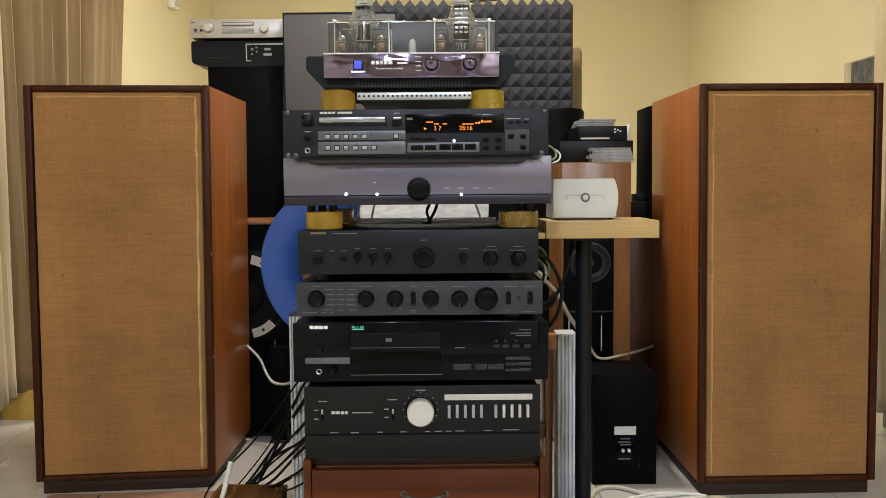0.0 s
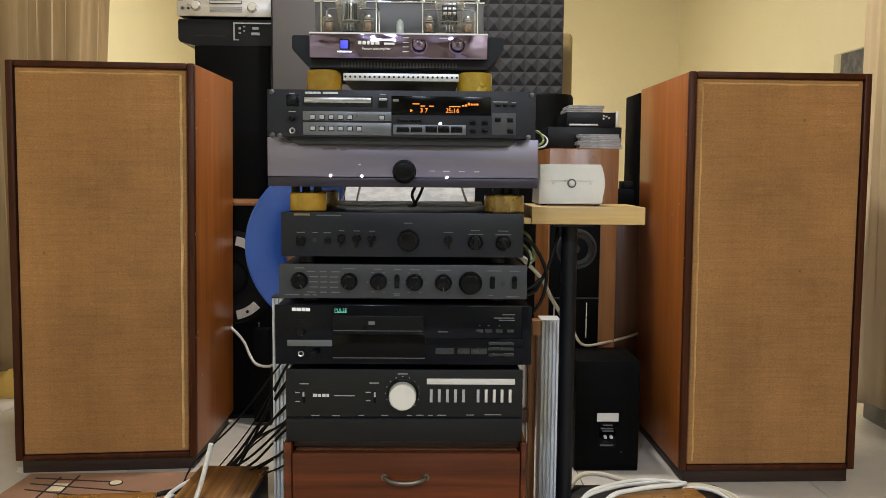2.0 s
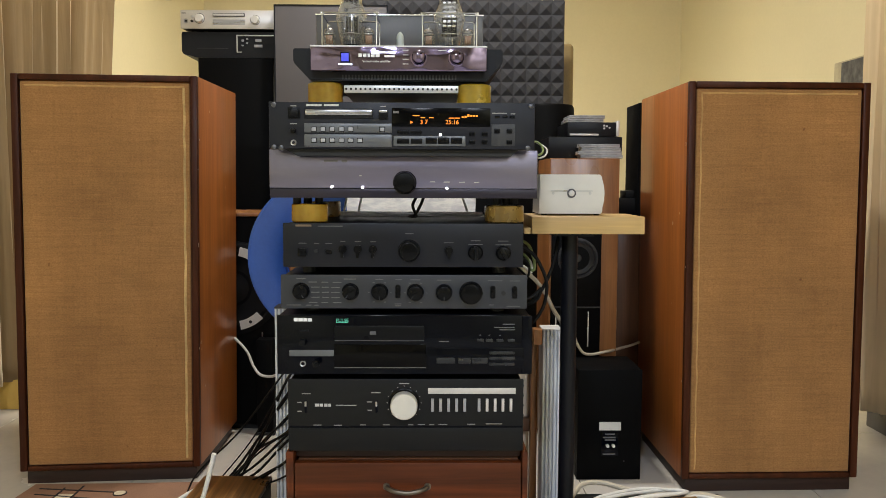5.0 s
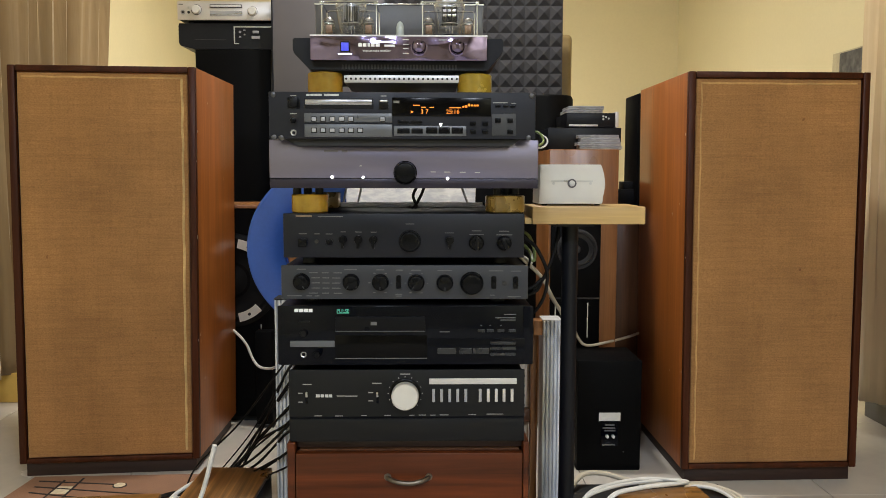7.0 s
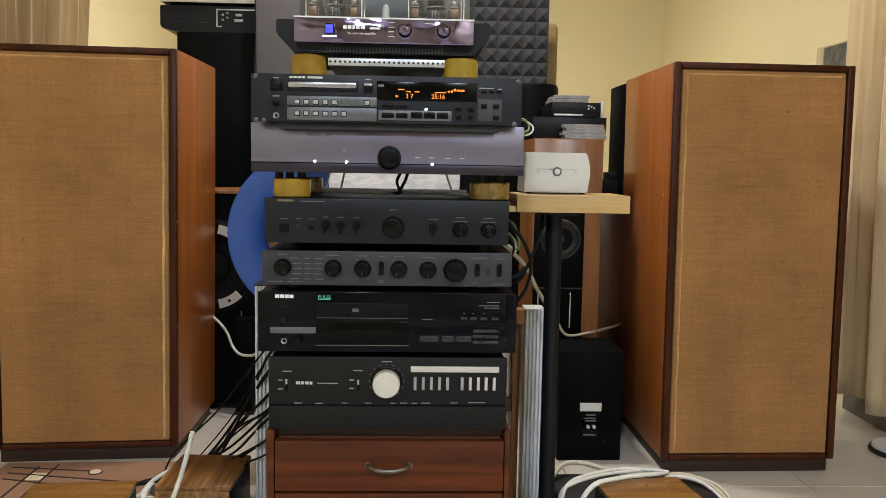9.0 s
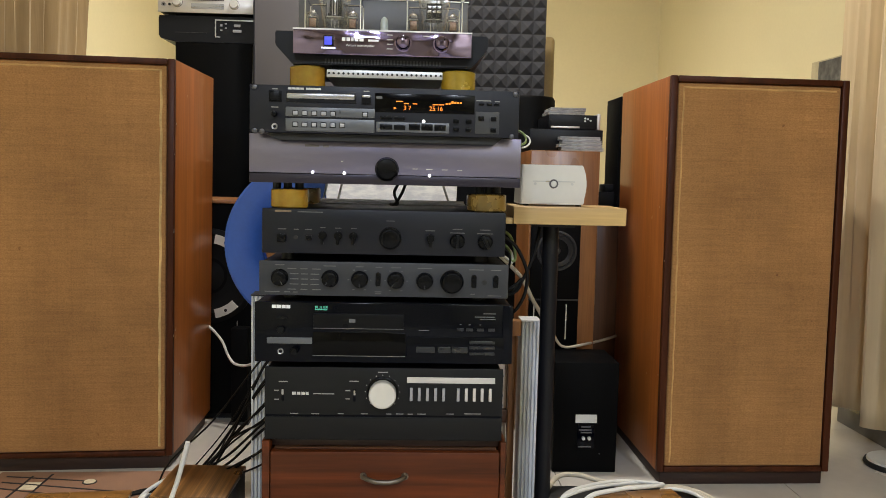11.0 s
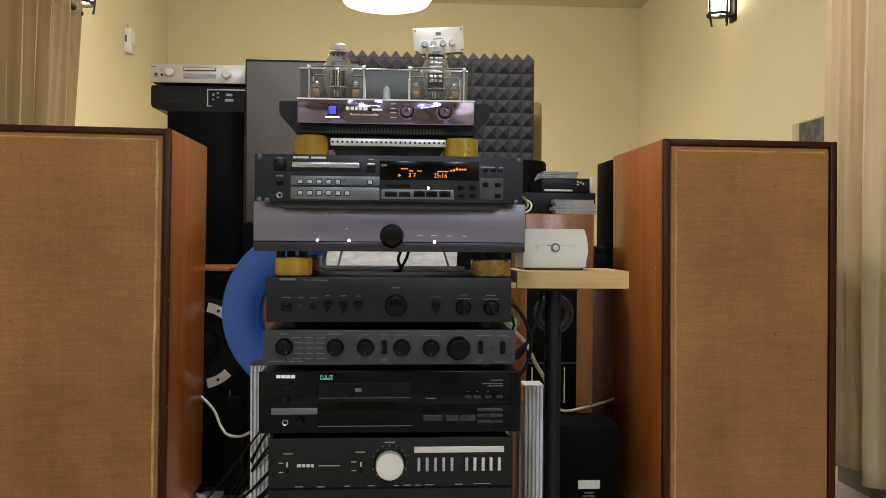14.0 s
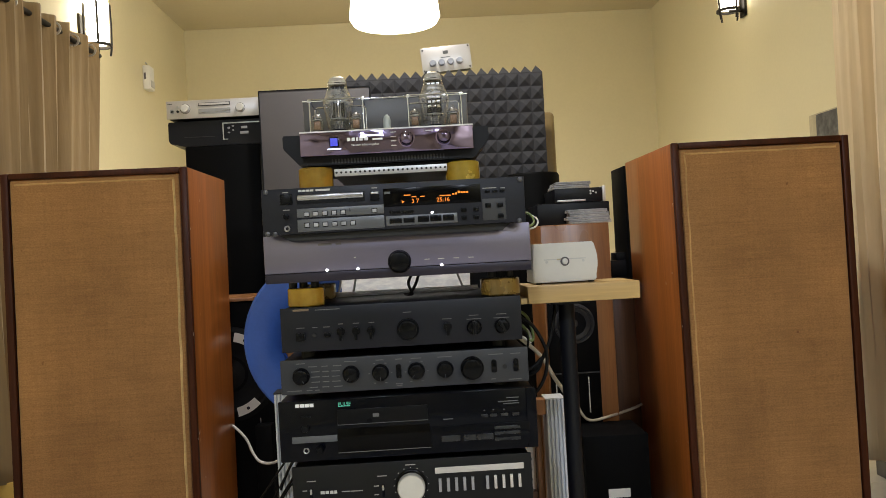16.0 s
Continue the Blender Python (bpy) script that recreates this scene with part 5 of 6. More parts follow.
# acoustic foam, grey panel and the black column behind
def foam_panel():
    x0, x1, z0, z1, y = -0.245, 0.492, 0.875, 1.455, 3.00
    t = thing("acoustic_foam", (x0 + x1) / 2, y + 0.03, 0.842, "charcoal pyramid acoustic foam panel with spiked top", "acoustic panel")
    bm = bmesh.new()
    n, k = 16, 12
    dx, dz, dep = (x1 - x0) / n, (z1 - z0) / k, 0.011
    for i in range(n):
        for j in range(k):
            a, c = x0 + dx * i, z0 + dz * j
            q = [bm.verts.new(p) for p in ((a, y, c), (a + dx, y, c), (a + dx, y, c + dz), (a, y, c + dz))]
            tip = bm.verts.new((a + dx / 2 + 0.003 * noise.noise((i, j, 0.3)), y - dep, c + dz / 2 + 0.003 * noise.noise((i, j, 7.3))))
            for e in range(4):
                bm.faces.new((q[e], q[(e + 1) % 4], tip))
    box(bm, x0, x1, y + 0.0003, y + 0.03, z0 - 0.033, z1)
    part("face_foam", bm, FOAM, t)
    top = bmesh.new()
    m = 18
    dx = (x1 - x0) / m
    for i in range(m):
        for r in range(2):
            a, b = x0 + dx * i, y + 0.0005 + 0.045 * r
            q = [top.verts.new(p) for p in ((a, b, z1 + 0.004), (a + dx, b, z1 + 0.004), (a + dx, b + 0.045, z1 + 0.004), (a, b + 0.045, z1 + 0.004))]
            tip = top.verts.new((a + dx / 2, b + 0.0225, z1 + 0.032 + 0.004 * noise.noise((i * 1.7, r, 2.0))))
            for e in range(4):
                top.faces.new((q[e], q[(e + 1) % 4], tip))
    box(top, x0, x1, y + 0.0005, y + 0.0905, z1 - 0.02, z1 + 0.0038)
    part("top_foam", top, FOAM, t)
    part("board", boxed(x0, x1, y + 0.0305, y + 0.060, z0 - 0.033, z1 - 0.021), BLACK_WOOD, t)


foam_panel()
pan = thing("flat_panel", -0.35, 2.92, 0.842, "dark grey flat panel leaning before the foam", "panel")
part("face", boxed(-0.541, -0.150, 2.900, 2.906, 0.848, 1.414, bevel=0.001), PANEL_GREY, pan)
fr = bmesh.new()
box(fr, -0.545, -0.5412, 2.898, 2.93, 0.8425, 1.418)
box(fr, -0.1498, -0.146, 2.898, 2.93, 0.8425, 1.418)
box(fr, -0.5411, -0.1499, 2.898, 2.93, 1.4142, 1.418)
part("frame", fr, BLACK_METAL, pan)
part("back", boxed(-0.541, -0.150, 2.9065, 2.93, 0.8425, 1.413), BLACK_METAL, pan)
low = thing("black_cabinet", -0.02, 2.98, 0, "low black cabinet carrying the panels", "cabinet")
part("body", boxed(-0.548, 0.50, 2.86, 3.12, 0.0, 0.842, bevel=0.003), BLACK_WOOD, low)


def selector_box():
    """Aluminium selector box, standing askew on the foam."""
    t = thing("selector_box", 0.14, 3.08, 1.478, "small brushed aluminium selector box with four knobs on the foam", "audio unit")
    m = Matrix.Translation((0.139, 3.040, 1.534)) @ Matrix.Rotation(radians(-4.0), 4, "Y")
    part("case", boxed(-0.090, 0.090, 0.004, 0.06, -0.043, 0.043, bevel=0.002, m=m), BLACK_METAL, t)
    f = part("front_panel", boxed(-0.0935, 0.0935, 0.0, 0.0037, -0.047, 0.047, bevel=0.001, m=m), SILVER, t, "bright aluminium front")
    for i in range(4):
        c = m @ Vector((-0.053 + 0.034 * i, 0, -0.014))
        part("knob", lathe(bmesh.new(), c.x, c.y, c.z, [(0.0125, 0), (0.0120, 0.012), (0.0105, 0.015), (0, 0.0152)], "y", 28), DIM_STEEL, t)
    for sx in (-0.086, 0.086):
        for sz in (-0.039, 0.039):
            c = m @ Vector((sx, -0.001, sz))
            part("screw", cyled(c.x, c.y, c.z, 0.003, 0.003, "y", 10), RUBBER, t)
    lb = boxed(-0.010, 0.010, -0.0008, 0.0005, 0.018, 0.030, m=m)
    box(lb, -0.020, 0.016, -0.0008, 0.0005, 0.004, 0.007, m=m)
    part("lettering", lb, LETTER_DIM, f)


selector_box()


def black_column():
    """Black speaker column with a wide top box and the silver player on it."""
    t = thing("black_column_speaker", -0.69, 3.04, 0, "tall black speaker column with wider top", "speaker")
    part("column", boxed(-0.829, -0.56, 2.96, 3.26, 0.0, 1.241, bevel=0.003), BLACK_WOOD, t)
    head = prism(bmesh.new(), [(-0.829, 1.2415), (-0.50, 1.2415), (-0.50, 1.332), (-0.883, 1.332), (-0.886, 1.323), (-0.886, 1.264), (-0.880, 1.254)], 2.96, 3.30)
    part("head", head, BLACK_METAL, t, "black wide head box")
    fr = bmesh.new()
    box(fr, -0.690, -0.686, 2.956, 2.959, 1.260, 1.322)
    box(fr, -0.6865, -0.530, 2.956, 2.959, 1.318, 1.322)
    box(fr, -0.6865, -0.672, 2.956, 2.959, 1.260, 1.263)
    part("display_frame", fr, STEEL, t, "thin bright frame")
    for x, z, w, h in ((-0.668, 1.302, 0.008, 0.008), (-0.652, 1.308, 0.008, 0.005), (-0.668, 1.285, 0.008, 0.005), (-0.612, 1.302, 0.022, 0.009), (-0.612, 1.283, 0.030, 0.010), (-0.652, 1.293, 0.006, 0.005)):
        part("key", boxed(x - w / 2, x + w / 2, 2.9555, 2.9598, z - h / 2, z + h / 2, bevel=0.001), KEY_GREY, t)
    part("seam", boxed(-0.83, -0.72, 2.9585, 2.9598, 1.274, 1.2755), GREY_METAL, t)


black_column()


def silver_player():
    x0, x1, y, z0, z1 = -0.8845, -0.505, 2.945, 1.3405, 1.4060
    t = unit("compact_disc_player", x0, x1, y, z0, z1, 0.30, SILVER, "slim silver compact disc player on the black column", "disc player", body=BLACK_METAL)
    feet(t, x0 + 0.04, x1 - 0.04, y + 0.04, y + 0.25, 1.3325, 1.3415, 0.012)

    def kn(x, z, r, d, material, name="knob"):
        k = part(name, lathe(bmesh.new(), x, y, z, [(r * 1.15, 0), (r * 1.15, 0.0012), (r, 0.0014), (r, d * 0.9), (r * 0.9, d), (0, d)], "y", 28), material, t)
        return k

    part("knob_ring", cyled(-0.817, y - 0.0004, 1.3765, 0.0185, 0.001, "y", 32), PANEL_GREY, t)
    part("knob_ring", cyled(-0.6195, y - 0.0004, 1.3720, 0.0175, 0.001, "y", 32), PANEL_GREY, t)
    kn(-0.817, 1.3765, 0.0145, 0.014, KNOB_SILVER, "jog_knob")
    kn(-0.6195, 1.3720, 0.0140, 0.014, KNOB_SILVER, "volume_knob")
    part("headphone_socket", lathe(bmesh.new(), -0.8645, y, 1.3675, [(0.0042, 0.0), (0.0042, 0.002), (0.0078, 0.003), (0.0082, 0)], "y", 24), DIM_STEEL, t)
    part("socket_hole", cyled(-0.8645, y - 0.0006, 1.3675, 0.0042, 0.001, "y", 16), RUBBER, t)
    kn(-0.8440, 1.3675, 0.0040, 0.005, RUBBER, "button")
    kn(-0.8440, 1.3835, 0.0040, 0.005, STEEL, "button")
    part("disc_tray", boxed(-0.7695, -0.6555, y - 0.003, y + 0.001, 1.3835, 1.3955, bevel=0.001), PANEL_GREY, t)
    part("tray_front", boxed(-0.7665, -0.6585, y - 0.0042, y - 0.0028, 1.3860, 1.3930), SILVER, t)
    part("display_window", boxed(-0.7695, -0.6555, y - 0.001, y + 0.001, 1.3545, 1.3730), DIM_STEEL, t, "grey mirrored display")
    part("lettering", boxed(-0.880, -0.864, y - 0.0006, y + 0.0004, 1.3935, 1.3965), LETTER_DIM, t)


silver_player()


def woofer_box():
    """Black bass box on the floor, its woofer's pale lugs showing past the horn."""
    t = thing("black_speaker", -0.60, 2.62, 0, "black bass speaker with pale woofer lugs", "speaker")
    part("cabinet", boxed(-0.80, -0.47, 2.56, 2.84, 0.02, 0.690, bevel=0.003), BLACK_WOOD, t)
    part("shelf", boxed(-0.80, -0.530, 2.545, 2.84, 0.6905, 0.702, bevel=0.001), CHERRY, t, "brown wooden top edge")
    part("base", boxed(-0.78, -0.49, 2.58, 2.82, 0, 0.0197), RUBBER, t)
    xc, zc = -0.620, 0.462
    w = part("woofer", lathe(bmesh.new(), xc, 2.5597, zc, [(0.150, 0.0), (0.150, 0.006), (0.135, 0.010), (0.128, 0.006), (0.118, 0.010), (0.105, 0.004), (0.05, -0.001), (0.03, 0.008), (0, 0.014)], "y", 56), CONE, t)
    for a in (62, 118, 242, -62):
        bm = bmesh.new()
        rows = []
        for q in range(7):
            c = radians(a - 17 + 34 * q / 6)
            rows.append([bm.verts.new((xc + r * math.cos(c), yy, zc - r * math.sin(c))) for r, yy in ((0.106, 2.549), (0.134, 2.549), (0.134, 2.543), (0.106, 2.543))])
        for p, q in zip(rows, rows[1:]):
            for e in range(4):
                bm.faces.new((p[e], p[(e + 1) % 4], q[(e + 1) % 4], q[e]))
        bm.faces.new(rows[0])
        bm.faces.new(rows[-1])
        lug = part("lug", bm, PALE_METAL, w, "pale curved metal lug")
        c = radians(a)
        part("lug_screw", cyled(xc + 0.120 * math.cos(c), 2.5425, zc - 0.120 * math.sin(c), 0.005, 0.003, "y", 12), RUBBER, w)
    part("chrome_strip", boxed(-0.532, -0.529, 2.556, 2.5598, 0.22, 0.32), STEEL, t)


woofer_box()
ps = thing("black_power_unit", -0.513, 2.53, 0, "narrow black power unit on the floor", "power unit")
part("case", boxed(-0.539, -0.488, 2.505, 2.553, 0.0, 0.306, bevel=0.003), BLACK_WOOD, ps)
part("base", boxed(-0.543, -0.484, 2.500, 2.554, 0.0, 0.010, bevel=0.002), RUBBER, ps)


# ---- wooden blocks and rug in front ----
def wood_block(cx, cy, w, d, h, turn, top, label):
    t = thing("wooden_block", cx, cy, 0, label, "block", "wood-topped blocks")
    m = Matrix.Translation((cx, cy, 0)) @ Matrix.Rotation(radians(turn), 4, "Z")
    part("body", boxed(-w / 2 + 0.002, w / 2 - 0.002, -d / 2 + 0.006, d / 2 - 0.002, 0.006, h - 0.0105, bevel=0.003, m=m), BLACK_METAL, t, "black body")
    part("top", boxed(-w / 2, w / 2, -d / 2, d / 2, h - 0.010, h, bevel=0.002, m=m), top, t, "striped oiled wood top")
    part("front", boxed(-w / 2, w / 2 - 0.004, -d / 2, -d / 2 + 0.0055, 0.006, h - 0.0105, bevel=0.001, m=m), top, t, "striped wood front")
    for sx in (-1, 1):
        for sy in (-1, 1):
            part("foot", boxed(sx * (w / 2 - 0.02) - 0.008, sx * (w / 2 - 0.02) + 0.008, sy * (d / 2 - 0.02) - 0.008, sy * (d / 2 - 0.02) + 0.008, 0, 0.0058, m=m), RUBBER, t)
    return t


wood_block(-0.441, 1.722, 0.158, 0.188, 0.120, -2, BOX_WOOD, "striped dark wood block on the floor before the speaker")
wood_block(-0.660, 1.560, 0.205, 0.185, 0.120, 6, BOX_WOOD_X, "teak-topped block with black sides on the rug")
wood_block(0.505, 1.600, 0.190, 0.150, 0.120, 8, BOX_WOOD_X, "teak-topped block with black sides among white cables")
solo("black_adapter", boxed(0.32, 0.70, 1.695, 1.86, 0.0, 0.060, bevel=0.006), RUBBER, 0.5, 1.78, 0, "flat black case on the floor behind the block", "case")


def rug():
    t = thing("rug", -0.80, 1.80, 0, "pinkish rug with black lines and a cream ring", "rug")
    m = Matrix.Translation((-0.80, 1.755, 0)) @ Matrix.Rotation(radians(2), 4, "Z")
    bm = bmesh.new()
    vs = [bm.verts.new(m @ Vector(p)) for p in ((-0.30, -0.45, 0.001), (0.24, -0.45, 0.001), (0.24, 0.315, 0.001), (-0.215, 0.315, 0.001))]
    f = bm.faces.new(vs)
    ex = bmesh.ops.extrude_face_region(bm, geom=[f])["geom"]
    bmesh.ops.translate(bm, verts=[g for g in ex if isinstance(g, bmesh.types.BMVert)], vec=(0, 0, 0.007))
    part("rug_field", bm, RUG, t)

    def stripe(ax, ay, bx, by, w=0.0048):
        a, b = Vector((ax, ay, 0)), Vector((bx, by, 0))
        n = (b - a).normalized().cross(Vector((0, 0, 1))) * w / 2
        bm = bmesh.new()
        lo = [bm.verts.new(p + Vector((0, 0, 0.0082))) for p in (a - n, b - n, b + n, a + n)]
        hi = [bm.verts.new(p + Vector((0, 0, 0.0094))) for p in (a - n, b - n, b + n, a + n)]
        bm.faces.new(lo)
        bm.faces.new(hi)
        for i in range(4):
            bm.faces.new((lo[i], lo[(i + 1) % 4], hi[(i + 1) % 4], hi[i]))
        part("stripe", bm, RUG_DARK, t)

    stripe(-1.000, 2.029, -0.800, 2.004)
    stripe(-0.994, 1.990, -0.700, 1.936)
    stripe(-0.990, 1.952, -0.800, 1.904)
    stripe(-0.937, 2.034, -0.938, 1.800)
    stripe(-0.894, 2.048, -0.892, 1.800)
    part("ring", lathe(bmesh.new(), -0.782, 1.996, 0.008, [(0, 0.0002), (0.0175, 0.0002), (0.0175, 0.0014), (0, 0.0015)], "z", 28), RUG_DARK, t)
    part("ring_centre", lathe(bmesh.new(), -0.782, 1.996, 0.0096, [(0, 0), (0.0140, 0), (0.0140, 0.001), (0, 0.0011)], "z", 28), RUG_CREAM, t)
    part("patch", boxed(-0.934, -0.896, 1.944, 1.992, 0.0081, 0.0087), RUG_CREAM, t)


rug()


# ---- cables ----
def cable(points, r, material, label, group=""):
    p = points[0]
    return solo("cable", sweeped(points, r), material, p[0], p[1], p[2], label, "cable", group)


BL = "thin black cable trailing from the rack to the floor"
rnd = random.Random(4)
for i in range(14):
    a, b = rnd.uniform(0, 1), rnd.uniform(-1, 1)
    c = rnd.uniform(0, 1)
    pts = [(-0.255, 1.70 + 0.02 * a, 0.20 + 0.020 * i), (-0.305 - 0.02 * c, 1.735, 0.165 + 0.017 * i + 0.02 * b), (-0.385 - 0.05 * c, 1.80 + 0.03 * a, 0.105 + 0.010 * i + rnd.uniform(-0.022, 0.022)), (-0.455 - 0.09 * c, 1.88 + 0.04 * b, 0.045 + 0.005 * i + rnd.uniform(-0.012, 0.012)), (-0.545 - 0.06 * c, 1.945 + 0.02 * b, 0.012), (-0.625 - 0.03 * a, 1.95 - 0.05 * a, 0.0125), (-0.67 - 0.06 * a, 1.86 - 0.05 * a, 0.0125)]
    cable(pts, rnd.choice((0.0017, 0.0022, 0.0030)), CABLE_BLACK, BL, "black cables")
cable([(-0.435, 1.60, 0.245), (-0.452, 1.602, 0.18), (-0.470, 1.606, 0.126), (-0.500, 1.55, 0.02), (-0.50, 1.44, 0.006)], 0.0050, CABLE_WHITE, "stiff white cable standing up over the wood block")
cable([(-0.40, 1.86, 0.06), (-0.47, 1.875, 0.085), (-0.535, 1.865, 0.075), (-0.590, 1.835, 0.05), (-0.602, 1.80, 0.03), (-0.575, 1.785, 0.03), (-0.535, 1.795, 0.045)], 0.0048, CABLE_WHITE, "looped white cable behind the wood blocks")
cable([(-0.660, 1.77, 0.014), (-0.615, 1.785, 0.03), (-0.585, 1.80, 0.045), (-0.552, 1.78, 0.06), (-0.546, 1.72, 0.085)], 0.0046, CABLE_WHITE, "short white cable behind the wood blocks")
for i in range(3):
    cable([(-0.548 + 0.004 * i, 1.76, 0.03), (-0.5475 - 0.003 * i, 1.70 - 0.015 * i, 0.095), (-0.549 + 0.003 * i, 1.64 - 0.02 * i, 0.085), (-0.5475, 1.58 - 0.02 * i, 0.02), (-0.547, 1.50, 0.006)], 0.0045, CABLE_WHITE, "white cable between the wood blocks", "white cables")
cable([(-0.68, 2.553, 0.33), (-0.612, 2.51, 0.313), (-0.568, 2.50, 0.271), (-0.545, 2.49, 0.225), (-0.520, 2.47, 0.203), (-0.478, 2.44, 0.205), (-0.43, 2.35, 0.24)], 0.0042, CABLE_WHITE, "white speaker wire hanging to the cabinet")
cable([(0.410, 2.275, 0.39), (0.433, 2.272, 0.330), (0.459, 2.270, 0.310), (0.515, 2.275, 0.318), (0.590, 2.37, 0.312), (0.638, 2.44, 0.308), (0.70, 2.52, 0.31)], 0.0040, CABLE_CREAM, "cream speaker wire hanging to the cabinet")
for i in range(2):
    z = 0.1265 + 0.003 * i
    cable([(0.310 + 0.006 * i, 1.60 - 0.02 * i, 0.02), (0.322, 1.625 - 0.02 * i, 0.10), (0.345, 1.625 + 0.006 * i, z), (0.412, 1.672 + 0.010 * i, z), (0.487, 1.712 + 0.010 * i, z - 0.006), (0.560, 1.732 - 0.012 * i, z - 0.010), (0.578, 1.712, z - 0.010), (0.545, 1.690 - 0.01 * i, z - 0.002), (0.450, 1.660 - 0.012 * i, z), (0.385, 1.630 - 0.012 * i, z - 0.01), (0.335, 1.585, 0.05), (0.315, 1.53, 0.008)], 0.0038, CABLE_WHITE, "coiled white cable lying over the wood block", "white cables")
for i in range(3):
    cable([(0.575, 1.765, 0.070), (0.625 + 0.004 * i, 1.80 + 0.01 * i, 0.075), (0.680 + 0.012 * i, 1.775, 0.070), (0.708 + 0.010 * i, 1.705, 0.05), (0.705 + 0.014 * i, 1.62, 0.012), (0.66 + 0.014 * i, 1.50, 0.007)], 0.0042, CABLE_CREAM if i else CABLE_WHITE, "cream cable looping down to the floor", "cream cables")
cable([(0.33, 1.80, 0.066), (0.37, 1.85, 0.085), (0.42, 1.86, 0.085), (0.48, 1.84, 0.075), (0.56, 1.83, 0.066)], 0.006, CABLE_CREAM, "cream cable on the flat black case")
for i, (a, b) in enumerate(((-0.026, -0.020), (-0.012, -0.024))):
    cable([(a + 0.006, 1.50, 0.7735), (a, 1.475, 0.758), (b, 1.50, 0.738), (b - 0.01, 1.56, 0.7345)], 0.0028, CABLE_BLACK, "black lead hanging below the preamplifier")
REAR = "black lead bulging out behind the amplifiers"
cable([(0.165, 1.62, 0.685), (0.196, 1.600, 0.670), (0.219, 1.600, 0.652), (0.239, 1.600, 0.613), (0.243, 1.600, 0.584), (0.235, 1.600, 0.547), (0.214, 1.610, 0.515), (0.18, 1.64, 0.50)], 0.0036, CABLE_BLACK, REAR, "rear leads")
cable([(0.165, 1.64, 0.545), (0.206, 1.620, 0.555), (0.223, 1.620, 0.567), (0.240, 1.620, 0.590), (0.257, 1.622, 0.631), (0.267, 1.625, 0.677), (0.270, 1.640, 0.700)], 0.0036, CABLE_BLACK, REAR, "rear leads")
cable([(0.16, 1.60, 0.565), (0.197, 1.580, 0.569), (0.214, 1.580, 0.576), (0.229, 1.580, 0.590), (0.221, 1.584, 0.567), (0.199, 1.590, 0.556), (0.16, 1.61, 0.55)], 0.0032, CABLE_BLACK, REAR, "rear leads")
cable([(0.16, 1.60, 0.640), (0.195, 1.585, 0.648), (0.206, 1.590, 0.625), (0.195, 1.600, 0.600), (0.16, 1.62, 0.585)], 0.0024, CABLE_BLACK, REAR, "rear leads")
cable([(0.165, 1.64, 0.695), (0.204, 1.620, 0.677), (0.217, 1.620, 0.650), (0.220, 1.620, 0.626), (0.212, 1.622, 0.624), (0.203, 1.630, 0.650), (0.17, 1.66, 0.668)], 0.0030, CABLE_GREEN, "thin green lead behind the amplifiers", "rear leads")
cable([(0.165, 1.63, 0.635), (0.196, 1.615, 0.632), (0.214, 1.622, 0.618), (0.212, 1.626, 0.640), (0.19, 1.64, 0.660)], 0.0024, CABLE_WHITE, "pale lead looping behind the amplifiers", "rear leads")
cable([(0.165, 1.60, 0.655), (0.194, 1.620, 0.628), (0.240, 1.660, 0.583), (0.269, 1.690, 0.533), (0.297, 1.710, 0.485), (0.303, 1.73, 0.42)], 0.0044, CABLE_CREAM, "cream lead from the amplifier to the post")
cable([(0.12, 1.55, 0.862), (0.165, 1.52, 0.856), (0.205, 1.515, 0.852), (0.222, 1.53, 0.862), (0.212, 1.55, 0.880), (0.19, 1.60, 0.872)], 0.0022, CABLE_GREEN, "yellow-green earth lead behind the rack player")
cable([(0.14, 1.58, 0.864), (0.185, 1.54, 0.851), (0.222, 1.54, 0.850), (0.232, 1.56, 0.868), (0.20, 1.60, 0.890)], 0.0018, CABLE_WHITE, "white lead behind the rack player")


